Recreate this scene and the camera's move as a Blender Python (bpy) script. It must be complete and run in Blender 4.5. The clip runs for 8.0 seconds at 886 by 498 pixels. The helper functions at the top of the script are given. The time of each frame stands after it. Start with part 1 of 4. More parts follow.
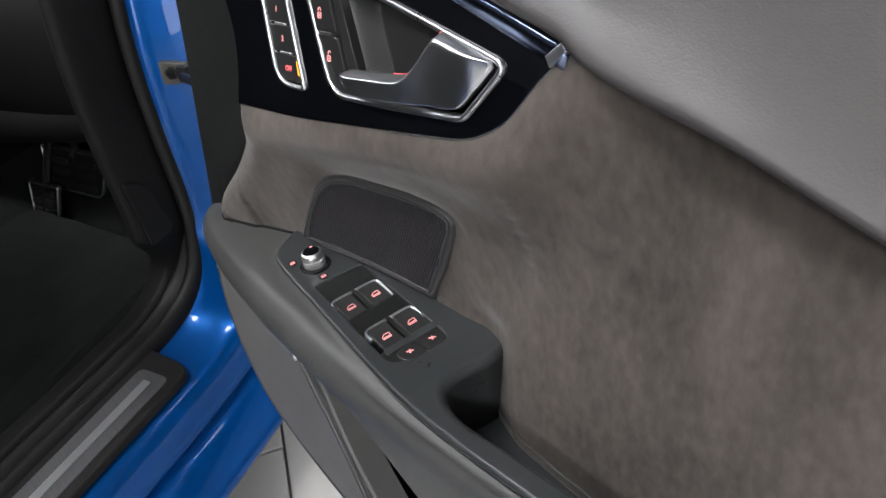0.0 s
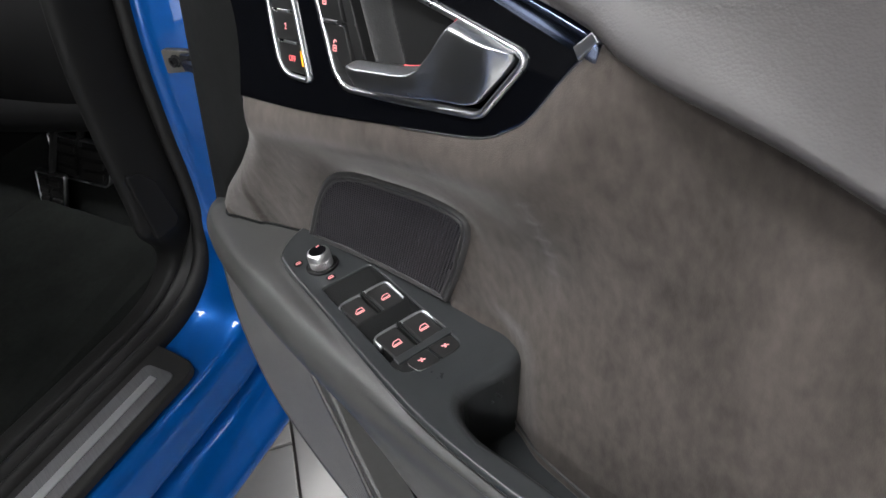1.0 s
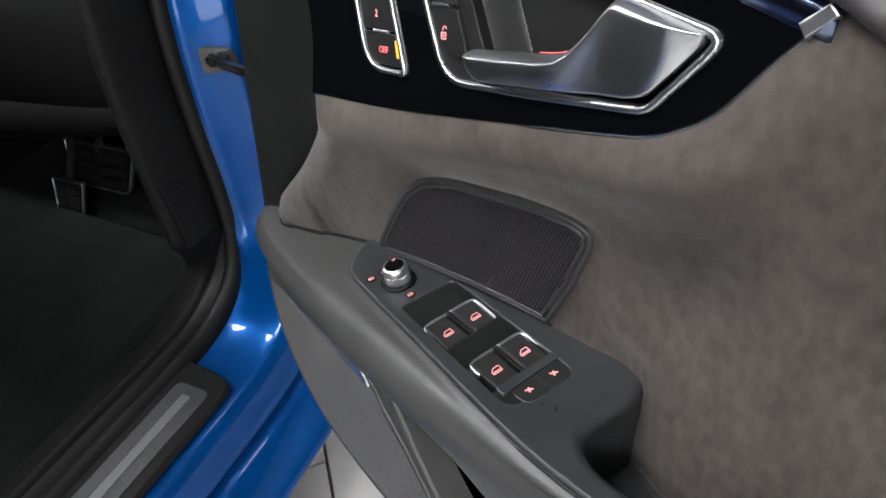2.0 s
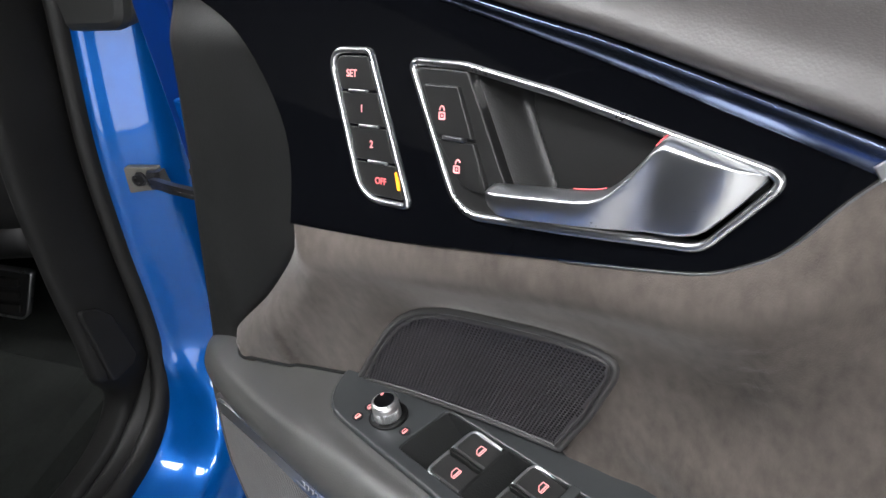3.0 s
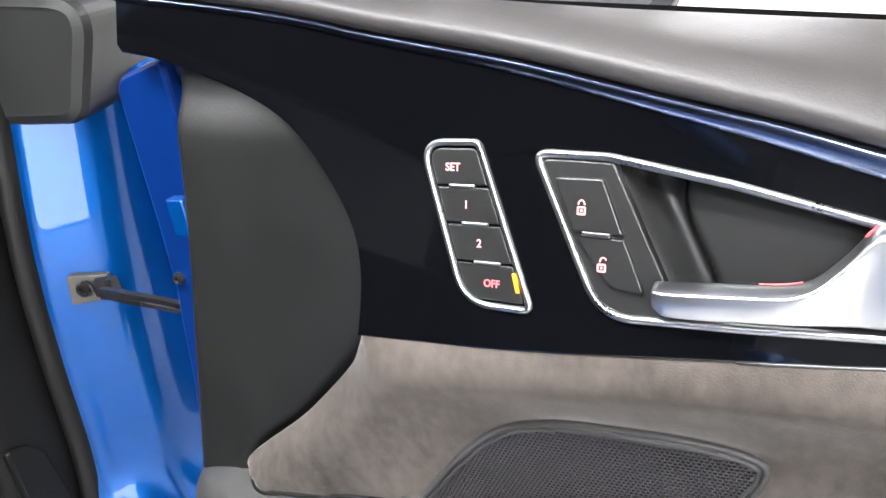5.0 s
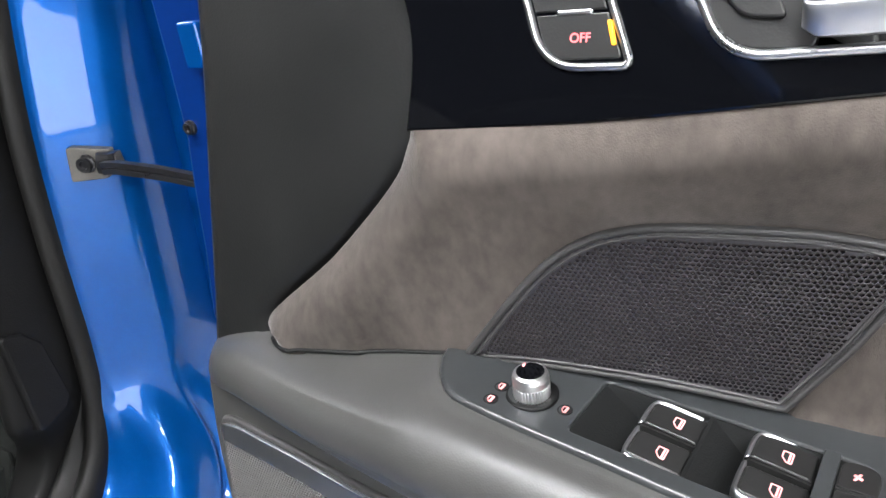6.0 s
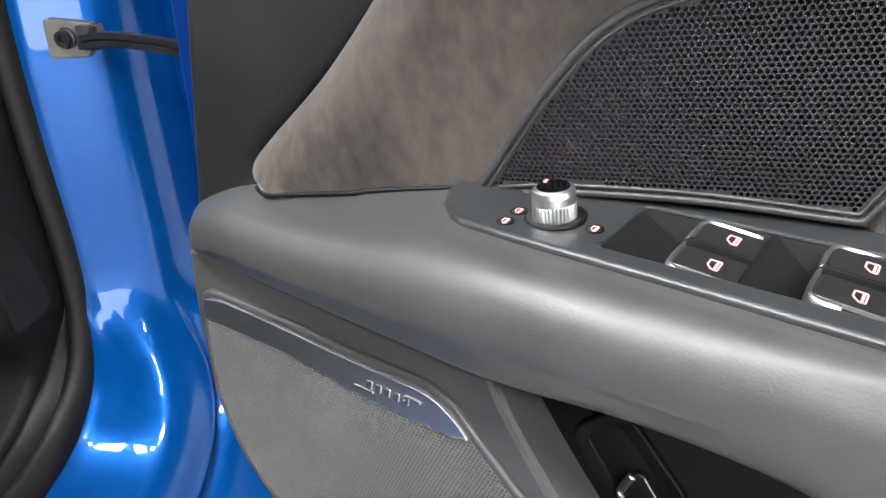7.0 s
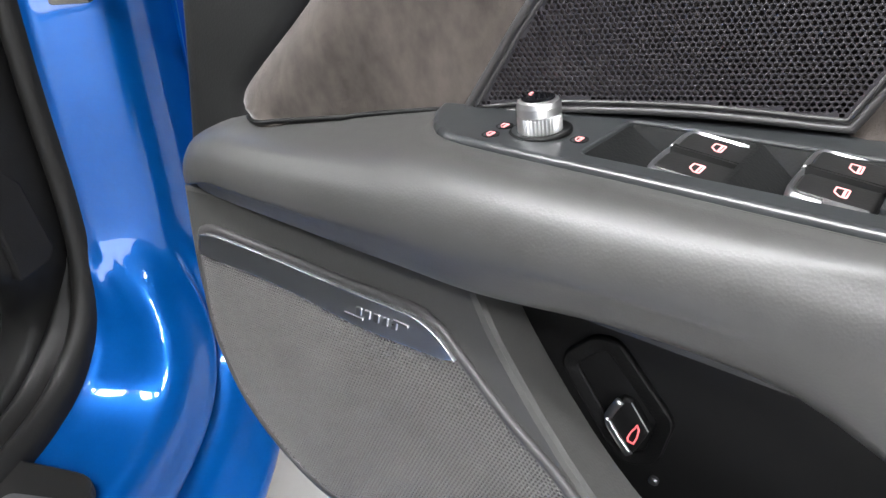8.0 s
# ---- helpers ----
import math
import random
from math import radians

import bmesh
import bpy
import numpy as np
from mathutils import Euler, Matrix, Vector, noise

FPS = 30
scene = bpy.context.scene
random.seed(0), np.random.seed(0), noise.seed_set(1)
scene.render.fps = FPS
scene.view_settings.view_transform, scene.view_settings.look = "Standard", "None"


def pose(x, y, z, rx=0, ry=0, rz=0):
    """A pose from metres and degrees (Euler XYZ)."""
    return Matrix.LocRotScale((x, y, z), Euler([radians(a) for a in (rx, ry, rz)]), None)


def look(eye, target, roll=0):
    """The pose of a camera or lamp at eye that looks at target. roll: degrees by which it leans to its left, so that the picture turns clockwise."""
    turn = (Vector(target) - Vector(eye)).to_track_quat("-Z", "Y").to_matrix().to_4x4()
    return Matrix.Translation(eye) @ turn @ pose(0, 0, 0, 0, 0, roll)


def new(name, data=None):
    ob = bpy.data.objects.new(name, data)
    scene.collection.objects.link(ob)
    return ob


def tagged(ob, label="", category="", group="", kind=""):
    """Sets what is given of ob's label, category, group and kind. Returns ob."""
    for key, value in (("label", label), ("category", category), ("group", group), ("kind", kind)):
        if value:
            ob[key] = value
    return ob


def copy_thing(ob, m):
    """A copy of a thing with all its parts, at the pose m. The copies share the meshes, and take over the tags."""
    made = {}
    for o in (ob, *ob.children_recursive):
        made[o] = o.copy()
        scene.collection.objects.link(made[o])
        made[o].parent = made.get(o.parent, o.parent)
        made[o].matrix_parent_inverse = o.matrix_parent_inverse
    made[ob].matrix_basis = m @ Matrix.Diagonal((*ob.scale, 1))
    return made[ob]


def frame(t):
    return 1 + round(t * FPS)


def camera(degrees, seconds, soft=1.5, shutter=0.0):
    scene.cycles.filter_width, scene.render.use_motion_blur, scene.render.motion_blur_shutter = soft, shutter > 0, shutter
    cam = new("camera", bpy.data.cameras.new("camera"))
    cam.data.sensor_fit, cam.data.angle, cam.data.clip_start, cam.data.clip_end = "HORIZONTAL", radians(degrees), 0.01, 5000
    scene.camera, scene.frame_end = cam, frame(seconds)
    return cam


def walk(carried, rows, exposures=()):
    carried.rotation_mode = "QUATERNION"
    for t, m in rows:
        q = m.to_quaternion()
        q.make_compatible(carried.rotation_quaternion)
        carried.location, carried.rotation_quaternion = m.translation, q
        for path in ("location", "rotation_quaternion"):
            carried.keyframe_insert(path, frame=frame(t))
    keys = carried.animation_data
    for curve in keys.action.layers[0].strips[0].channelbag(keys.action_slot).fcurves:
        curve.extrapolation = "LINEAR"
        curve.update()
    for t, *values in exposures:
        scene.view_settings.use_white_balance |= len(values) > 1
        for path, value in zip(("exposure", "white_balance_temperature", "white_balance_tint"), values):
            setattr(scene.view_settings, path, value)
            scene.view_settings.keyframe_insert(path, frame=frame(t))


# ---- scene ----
cam = camera(65.09, 8.0)
PATH = [
    (0, (0.4007, -0.2467, 1.0897), (-0.8122, 0.7268, -0.1677), -7.09),
    (0.5, (0.3907, -0.2413, 1.0916), (-0.8257, 0.7159, -0.1749), -7.41),
    (1, (0.3742, -0.2262, 1.0785), (-0.8429, 0.7039, -0.2074), -7.86),
    (1.5, (0.3349, -0.2241, 1.0640), (-0.8886, 0.6835, -0.2319), -8.33),
    (1.7, (0.3159, -0.2319, 1.0539), (-0.9101, 0.6753, -0.2398), -8.39),
    (2.8, (0.2298, -0.2642, 1.0627), (-0.9166, 0.9075, -0.0832), -5.90),
    (3, (0.2157, -0.2636, 1.0686), (-0.8859, 0.9866, -0.0375), -5.13),
    (3.5, (0.1852, -0.2606, 1.0814), (-0.8219, 1.1794, 0.1262), -3.83),
    (4, (0.1599, -0.2694, 1.0956), (-0.7488, 1.2512, 0.1673), -3.03),
    (4.2, (0.1457, -0.2765, 1.1033), (-0.7222, 1.2537, 0.1519), -2.89),
    (5.3, (0.0635, -0.3087, 1.0231), (-0.7950, 1.2549, 0.1186), -1.46),
    (5.5, (0.0575, -0.3095, 0.9904), (-0.8036, 1.2512, 0.0835), -1.20),
    (6, (0.0439, -0.3078, 0.9415), (-0.8131, 1.2245, -0.0164), -1.27),
    (6.5, (0.0380, -0.3068, 0.8890), (-0.8362, 1.2034, -0.0884), -1.26),
    (7, (0.0406, -0.2986, 0.8352), (-0.8420, 1.1998, -0.1528), -1.14),
    (7.5, (0.0476, -0.3009, 0.8070), (-0.8418, 1.1762, -0.2066), -1.40),
    (8, (0.0584, -0.3065, 0.8075), (-0.8386, 1.1546, -0.2222), -1.45),
]
walk(cam, [(t, look(eye, target, roll)) for t, eye, target, roll in PATH],
     [(0, -0.94), (1.5, -0.93), (3, -0.52), (3.5, -0.2), (4.2, -0.15), (5.5, 0.68), (6, 0.14), (6.5, 0.18), (8, 0.2)])

# ---------------------------------------------------------------- world and light
world = bpy.data.worlds.new("showroom_sky")
scene.world = world
world.use_nodes = True
world.node_tree.nodes["Background"].inputs[0].default_value = (0.9, 0.95, 1.0, 1)
world.node_tree.nodes["Background"].inputs[1].default_value = 0.25
LAMP = 120.0


# ---------------------------------------------------------------- materials
def material(name, base, rough, metal=0.0, grain=0.0, grain_scale=900.0, patch=0.0, patch_scale=8.0, coat=0.0,
             sheen=0.0, glow=0.0, coat_ior=1.55, rough_var=0.0, island=0.0, spec=0.5, stretch=(1, 1, 1)):
    m = bpy.data.materials.new(name)
    m.use_nodes = True
    t = m.node_tree
    n, link = t.nodes, t.links.new
    b = n["Principled BSDF"]
    b.inputs["Base Color"].default_value = (*base, 1)
    b.inputs["Roughness"].default_value = rough
    b.inputs["Metallic"].default_value = metal
    b.inputs["Specular IOR Level"].default_value = spec
    b.inputs["Coat Weight"].default_value = coat
    b.inputs["Coat Roughness"].default_value = 0.03
    b.inputs["Coat IOR"].default_value = coat_ior
    b.inputs["Sheen Weight"].default_value = sheen
    b.inputs["Sheen Roughness"].default_value = 0.35
    if glow:
        b.inputs["Emission Color"].default_value = (*base, 1)
        b.inputs["Emission Strength"].default_value = glow
    where = n.new("ShaderNodeTexCoord")
    mapping = n.new("ShaderNodeMapping")
    mapping.inputs["Scale"].default_value = stretch
    link(where.outputs["Object"], mapping.inputs["Vector"])
    if patch or rough_var or island:
        noise_a = n.new("ShaderNodeTexNoise")
        noise_a.inputs["Scale"].default_value = patch_scale
        noise_a.inputs["Detail"].default_value = 5
        noise_a.inputs["Roughness"].default_value = 0.62
        noise_b = n.new("ShaderNodeTexNoise")
        noise_b.inputs["Scale"].default_value = patch_scale * 11
        noise_b.inputs["Detail"].default_value = 3
        link(mapping.outputs[0], noise_a.inputs["Vector"])
        link(mapping.outputs[0], noise_b.inputs["Vector"])
        both = n.new("ShaderNodeMix")
        both.inputs[0].default_value = 0.3
        link(noise_a.outputs[0], both.inputs[2])
        link(noise_b.outputs[0], both.inputs[3])
        value = both.outputs[0]
        if patch:
            ramp = n.new("ShaderNodeValToRGB")
            lo, hi = 1 - patch, 1 + patch
            ramp.color_ramp.elements[0].position, ramp.color_ramp.elements[1].position = 0.34, 0.66
            ramp.color_ramp.elements[0].color = (*[c * lo for c in base], 1)
            ramp.color_ramp.elements[1].color = (*[min(1, c * hi) for c in base], 1)
            link(value, ramp.inputs[0])
            colour = ramp.outputs[0]
            if island:
                info = n.new("ShaderNodeObjectInfo")
                scale = n.new("ShaderNodeMapRange")
                scale.inputs[3].default_value, scale.inputs[4].default_value = 1 - island, 1 + island
                link(info.outputs["Random"], scale.inputs[0])
                mul = n.new("ShaderNodeVectorMath")
                mul.operation = "SCALE"
                link(colour, mul.inputs[0])
                link(scale.outputs[0], mul.inputs["Scale"])
                colour = mul.outputs[0]
            link(colour, b.inputs["Base Color"])
        if rough_var:
            rr = n.new("ShaderNodeMapRange")
            rr.inputs[1].default_value, rr.inputs[2].default_value = 0.3, 0.7
            rr.inputs[3].default_value, rr.inputs[4].default_value = max(0.02, rough - rough_var), min(1, rough + rough_var)
            link(value, rr.inputs[0])
            link(rr.outputs[0], b.inputs["Roughness"])
    if grain:
        fine = n.new("ShaderNodeTexVoronoi" if grain_scale < 850 else "ShaderNodeTexNoise")
        fine.inputs["Scale"].default_value = grain_scale
        link(mapping.outputs[0], fine.inputs["Vector"])
        bump = n.new("ShaderNodeBump")
        bump.inputs["Strength"].default_value = grain
        bump.inputs["Distance"].default_value = 0.0004
        link(fine.outputs[0], bump.inputs["Height"])
        link(bump.outputs[0], b.inputs["Normal"])
    return m


SUEDE = material("suede", (0.069, 0.0590, 0.0525), 0.95, grain=0.6, grain_scale=1500, patch=0.42, patch_scale=14, sheen=0.25, spec=0.12, stretch=(1, 1, 0.55))
SOFT = material("soft_black_leather", (0.0165, 0.0168, 0.0162), 0.44, grain=0.2, grain_scale=620, patch=0.12, patch_scale=14, rough_var=0.06)
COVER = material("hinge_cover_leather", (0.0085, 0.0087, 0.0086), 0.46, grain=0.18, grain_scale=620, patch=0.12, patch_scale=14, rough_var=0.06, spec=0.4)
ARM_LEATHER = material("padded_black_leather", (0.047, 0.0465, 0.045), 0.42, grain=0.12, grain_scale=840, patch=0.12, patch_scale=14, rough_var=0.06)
CARD_LEATHER = material("lower_card_leather", (0.043, 0.0425, 0.041), 0.45, grain=0.16, grain_scale=640, patch=0.12, patch_scale=14, rough_var=0.06)
SHOULDER = material("grained_grey_leather", (0.047, 0.043, 0.0425), 0.48, grain=0.2, grain_scale=760, patch=0.1, patch_scale=10, rough_var=0.06)
SATIN = material("satin_black_plastic", (0.026, 0.0282, 0.0295), 0.31, grain=0.10, grain_scale=950, patch=0.1, patch_scale=20, rough_var=0.05)
BUTTON = material("button_black_plastic", (0.0115, 0.0115, 0.0115), 0.42, grain=0.12, grain_scale=800, patch=0.1, patch_scale=40)
# Black plastic, lowered further so that recesses carry shade in the colour.
DEEP = material("shaded_black_plastic", (0.0035, 0.0035, 0.0037), 0.55, patch=0.15, patch_scale=30, spec=0.25)
GLOSS = material("piano_black", (0.002, 0.0022, 0.003), 0.05, rough_var=0.025, patch_scale=60, spec=0.4)
CHROME = material("chrome", (0.64, 0.645, 0.66), 0.30, 1.0, rough_var=0.05, patch_scale=50)
SATIN_METAL = material("satin_aluminium", (0.68, 0.69, 0.71), 0.31, 1.0, rough_var=0.05, patch_scale=40)
DARK_METAL = material("dark_brushed_metal", (0.17, 0.17, 0.178), 0.38, 0.9, patch=0.15, patch_scale=30, stretch=(1, 20, 20))
BLUE = material("blue_metallic_paint", (0.0003, 0.060, 0.255), 0.32, 0.45, grain=0.03, grain_scale=2500, patch=0.06, patch_scale=30, coat=0.7, coat_ior=1.45, spec=0.1)
# Darker copies of the body blue: the door's shade is in the colour.
DOOR_BLUE = material("shaded_blue_paint", (0.0008, 0.020, 0.13), 0.3, 0.15, patch=0.08, patch_scale=30, coat=0.7)
NAVY = material("dark_and_shaded_blue_paint", (0.002, 0.009, 0.05), 0.2, 0.3, patch=0.1, patch_scale=30, coat=1.0)
HOUSING = material("glossy_charcoal_plastic", (0.035, 0.037, 0.041), 0.2, patch=0.1, patch_scale=30, coat=0.6)
RUBBER = material("seal_rubber", (0.0075, 0.0073, 0.007), 0.5, grain=0.2, grain_scale=700, patch=0.2, patch_scale=18, rough_var=0.08, spec=0.22)
TRIMDARK = material("kick_panel_plastic", (0.0042, 0.0042, 0.0041), 0.62, grain=0.3, grain_scale=600, patch=0.15, patch_scale=15, spec=0.2)
DASH = material("dash_plastic", (0.004, 0.004, 0.0042), 0.55, grain=0.3, grain_scale=600, patch=0.15, patch_scale=15, spec=0.2)
CARPET = material("black_carpet", (0.012, 0.0132, 0.0122), 1.0, grain=1.0, grain_scale=600, patch=0.35, patch_scale=9, spec=0.1)
MESH = material("grille_plastic", (0.027, 0.025, 0.0285), 0.42, patch=0.1, patch_scale=30)
MESH_LOW = material("lower_grille_plastic", (0.098, 0.0955, 0.0935), 0.5, patch=0.1, patch_scale=20)
FRAME = material("grille_frame_plastic", (0.036, 0.035, 0.035), 0.45, grain=0.2, grain_scale=800, patch=0.1, patch_scale=30)
BADGE = material("dark_chrome", (0.78, 0.80, 0.84), 0.32, 1.0, rough_var=0.04, patch_scale=30)
FLOCK = material("flocked_seal", (0.004, 0.004, 0.004), 1.0, grain=0.4, grain_scale=1200, patch=0.2, patch_scale=40, spec=0.0)
RED = material("red_symbol_light", (1.0, 0.16, 0.17), 0.5, glow=0.75)
PINK = material("pink_symbol_light", (1.0, 0.36, 0.36), 0.5, glow=0.42)
AMBER = material("amber_indicator", (1.0, 0.42, 0.02), 0.4, glow=0.9)
MIRROR = material("mirror_glass", (0.9, 0.92, 0.92), 0.02, 1.0)
TILE = material("white_floor_tile", (0.44, 0.43, 0.415), 0.42, patch=0.05, patch_scale=3, rough_var=0.06, island=0.03, spec=0.25)
GROUT = material("dark_grout", (0.10, 0.09, 0.085), 0.9, patch=0.3, patch_scale=25)
WALL = material("white_wall_paint", (0.52, 0.52, 0.51), 0.7, patch=0.03, patch_scale=2, grain=0.1, grain_scale=300)
DARKWALL = material("grey_wall_paint", (0.13, 0.13, 0.135), 0.6, patch=0.1, patch_scale=2)
CEIL = material("ceiling_paint", (0.08, 0.08, 0.082), 0.8, patch=0.05, patch_scale=2)
DIFFUSER = material("lit_diffuser", (0.98, 0.985, 1.0), 0.5, glow=LAMP)
# Glow of the added sheet that reflects in the blue pillar.
FILL_GLOW = material("reflection_fill_glow", (0.93, 0.96, 1.0), 0.9, glow=10.0)
LAMPFRAME = material("lamp_frame", (0.75, 0.75, 0.75), 0.4, patch=0.03, patch_scale=5)
# Darker than the deck: the shade inside the wells is in this colour.
WELL = material("shaded_well_plastic", (0.0065, 0.0069, 0.007), 0.42, grain=0.25, grain_scale=800, patch=0.12, patch_scale=25, spec=0.4)
KNOB_METAL = material("knurled_silver", (0.80, 0.80, 0.80), 0.36, 1.0, rough_var=0.05, patch_scale=60)
# Plain metal; the blue of a reflection is put into its base colour.
STRIP = material("strip_metal_blue_reflection", (0.20, 0.245, 0.36), 0.24, 1.0, rough_var=0.04, patch_scale=30)
STRAP = material("black_steel_strap", (0.02, 0.02, 0.022), 0.35, 0.4, patch=0.3, patch_scale=60, rough_var=0.1)
ZINC = material("zinc_bracket", (0.10, 0.095, 0.085), 0.5, 0.6, patch=0.25, patch_scale=60, rough_var=0.1)


# ---------------------------------------------------------------- mesh helpers
def part(name, bm, mat, parent=None, label="", smooth=False):
    bmesh.ops.recalc_face_normals(bm, faces=bm.faces)
    if smooth:
        for f in bm.faces:
            f.smooth = True
    data = bpy.data.meshes.new(name)
    bm.to_mesh(data)
    bm.free()
    data.materials.append(mat)
    ob = new(name, data)
    ob.parent = parent
    if label:
        tagged(ob, label)
    return ob


def thing(name, label, category, m=None, group="", kind=""):
    ob = new(name)
    ob.empty_display_size = 0.05
    if m is not None:
        ob.matrix_basis = m
    return tagged(ob, label, category, group, kind)


def ccw(loop):
    area = sum(a[0] * b[1] - b[0] * a[1] for a, b in zip(loop, loop[1:] + loop[:1]))
    return list(loop) if area > 0 else list(reversed(loop))


def rounded(pts, seg=5):
    """A closed outline with its corners rounded: (u, v, radius)."""
    out = []
    for i, (u, v, r) in enumerate(pts):
        p, a, b = Vector((u, v)), Vector(pts[i - 1][:2]), Vector(pts[(i + 1) % len(pts)][:2])
        da, db = (a - p), (b - p)
        la, lb = da.length, db.length
        da.normalize(), db.normalize()
        half = math.acos(max(-1, min(1, da.dot(db)))) / 2
        if r <= 0 or half > 1.54:
            out.append((u, v))
            continue
        t = min(r / math.tan(half), la * 0.49, lb * 0.49)
        s, e = p + da * t, p + db * t
        for k in range(seg + 1):
            w = k / seg
            q = s * (1 - w) ** 2 + p * 2 * w * (1 - w) + e * w * w
            out.append((q.x, q.y))
    return ccw(out)


def curve(pts, n):
    """n + 1 points of a smooth line through the points."""
    p = [Vector(q) for q in pts]
    p = [2 * p[0] - p[1]] + p + [2 * p[-1] - p[-2]]
    out = []
    for k in range(n + 1):
        s = k / n * (len(p) - 3)
        i = min(int(s), len(p) - 4)
        t = s - i
        a, b, c, d = p[i:i + 4]
        out.append(0.5 * (2 * b + (c - a) * t + (2 * a - 5 * b + 4 * c - d) * t * t + (3 * b - a - 3 * c + d) * t ** 3))
    return out


def flat(pts, n):
    return [(q.x, q.y) for q in curve(pts, n)]


def offset(loop, d):
    """The closed outline, counter-clockwise, moved outwards by d."""
    out = []
    n = len(loop)
    for i in range(n):
        a, p, b = Vector(loop[i - 1]), Vector(loop[i]), Vector(loop[(i + 1) % n])
        e, f = p - a, b - p
        if e.length < 1e-7:
            e = f
        if f.length < 1e-7:
            f = e
        e, f = e.normalized(), f.normalized()
        m = Vector((e.y + f.y, -e.x - f.x))
        if m.length < 1e-6:
            m = Vector((e.y, -e.x))
        m.normalize()
        q = p + m * d / max(0.5, m.dot(Vector((e.y, -e.x))))
        out.append((q.x, q.y))
    return out


def band(bm, rings, close_ring=True):
    """Faces between rings of vertices."""
    for r0, r1 in zip(rings, rings[1:]):
        n = len(r0)
        for i in range(n if close_ring else n - 1):
            j = (i + 1) % n
            bm.faces.new((r0[i], r0[j], r1[j], r1[i]))


def slab(loop, place, w0, w1, bevel=0.0, bm=None):
    """A plate with the outline; place(u, v, w) lays it into space, w0 is its back, w1 its front."""
    bm = bm or bmesh.new()
    loop = ccw(loop)
    steps = [(0, w0), (0, w1 - bevel), (-bevel * 0.3, w1 - bevel * 0.3), (-bevel, w1)] if bevel else [(0, w0), (0, w1)]
    rings = [[bm.verts.new(place(u, v, w)) for u, v in offset(loop, o)] for o, w in steps]
    band(bm, rings)
    bm.faces.new(rings[0])
    bm.faces.new(rings[-1])
    return bm


def frame_bar(loop, place, profile, bm=None):
    """A closed bar along the outline; the profile is a closed list of (outwards, up)."""
    bm = bm or bmesh.new()
    loop = ccw(loop)
    rings = [[bm.verts.new(place(u, v, w)) for u, v in offset(loop, o)] for o, w in profile]
    band(bm, rings + rings[:1])
    return bm


def grid(fn, us, vs, thick=None, bm=None):
    """A sheet fn(u, v), with a back at the distance thick (a vector)."""
    bm = bm or bmesh.new()
    top = [[bm.verts.new(fn(u, v)) for u in us] for v in vs]
    band(bm, top, False)
    if thick is not None:
        thick = Vector(thick)
        low = [[bm.verts.new(q.co + thick) for q in row] for row in top]
        band(bm, low, False)
        edge_a = top[0] + [r[-1] for r in top[1:]] + top[-1][-2::-1] + [r[0] for r in top[-2:0:-1]]
        edge_b = low[0] + [r[-1] for r in low[1:]] + low[-1][-2::-1] + [r[0] for r in low[-2:0:-1]]
        band(bm, [edge_a, edge_b])
    return bm


def sweep(path, section, up=(0, 0, 1), scale=None, bm=None, caps=True):
    """The closed section (side, up) carried along the path."""
    bm = bm or bmesh.new()
    path = [Vector(p) for p in path]
    rings = []
    for i, p in enumerate(path):
        d = (path[min(i + 1, len(path) - 1)] - path[max(i - 1, 0)]).normalized()
        side = d.cross(Vector(up)).normalized()
        high = side.cross(d)
        k = scale(i / (len(path) - 1)) if scale else 1.0
        rings.append([bm.verts.new(p + side * s * k + high * t * k) for s, t in section])
    band(bm, rings)
    if caps:
        bm.faces.new(rings[0]), bm.faces.new(rings[-1])
    return bm


def circle(r, n=12, ry=None):
    return [(r * math.cos(2 * math.pi * k / n), (ry or r) * math.sin(2 * math.pi * k / n)) for k in range(n)]


def lathe(centre, profile, n=32, ripple=0.0, axis=None, bm=None):
    """A turned body about z (or the axis) at the centre, from (radius, height)."""
    bm = bm or bmesh.new()
    c = Vector(centre)
    turn = Vector((0, 0, 1)).rotation_difference(Vector(axis or (0, 0, 1))).to_matrix()
    rings = []
    for r, h, *rip in profile:
        ring = []
        for k in range(n):
            q = r * (1 + (ripple if rip and k % 2 else 0))
            a = 2 * math.pi * k / n
            ring.append(bm.verts.new(c + turn @ Vector((q * math.cos(a), q * math.sin(a), h))))
        rings.append(ring)
    band(bm, rings)
    bm.faces.new(rings[0]), bm.faces.new(rings[-1])
    return bm


def block(x0, x1, y0, y1, z0, z1, bevel=0.0, bm=None):
    loop = rounded([(x0, y0, bevel), (x1, y0, bevel), (x1, y1, bevel), (x0, y1, bevel)], 3) if bevel else [(x0, y0), (x1, y0), (x1, y1), (x0, y1)]
    return slab(loop, lambda u, v, w: (u, v, w), z0, z1, bevel * 0.5, bm)


def inside(loop, u, v):
    hit = False
    for (a, b), (c, d) in zip(loop, loop[1:] + loop[:1]):
        if (b > v) != (d > v) and u < a + (v - b) / (d - b) * (c - a):
            hit = not hit
    return hit


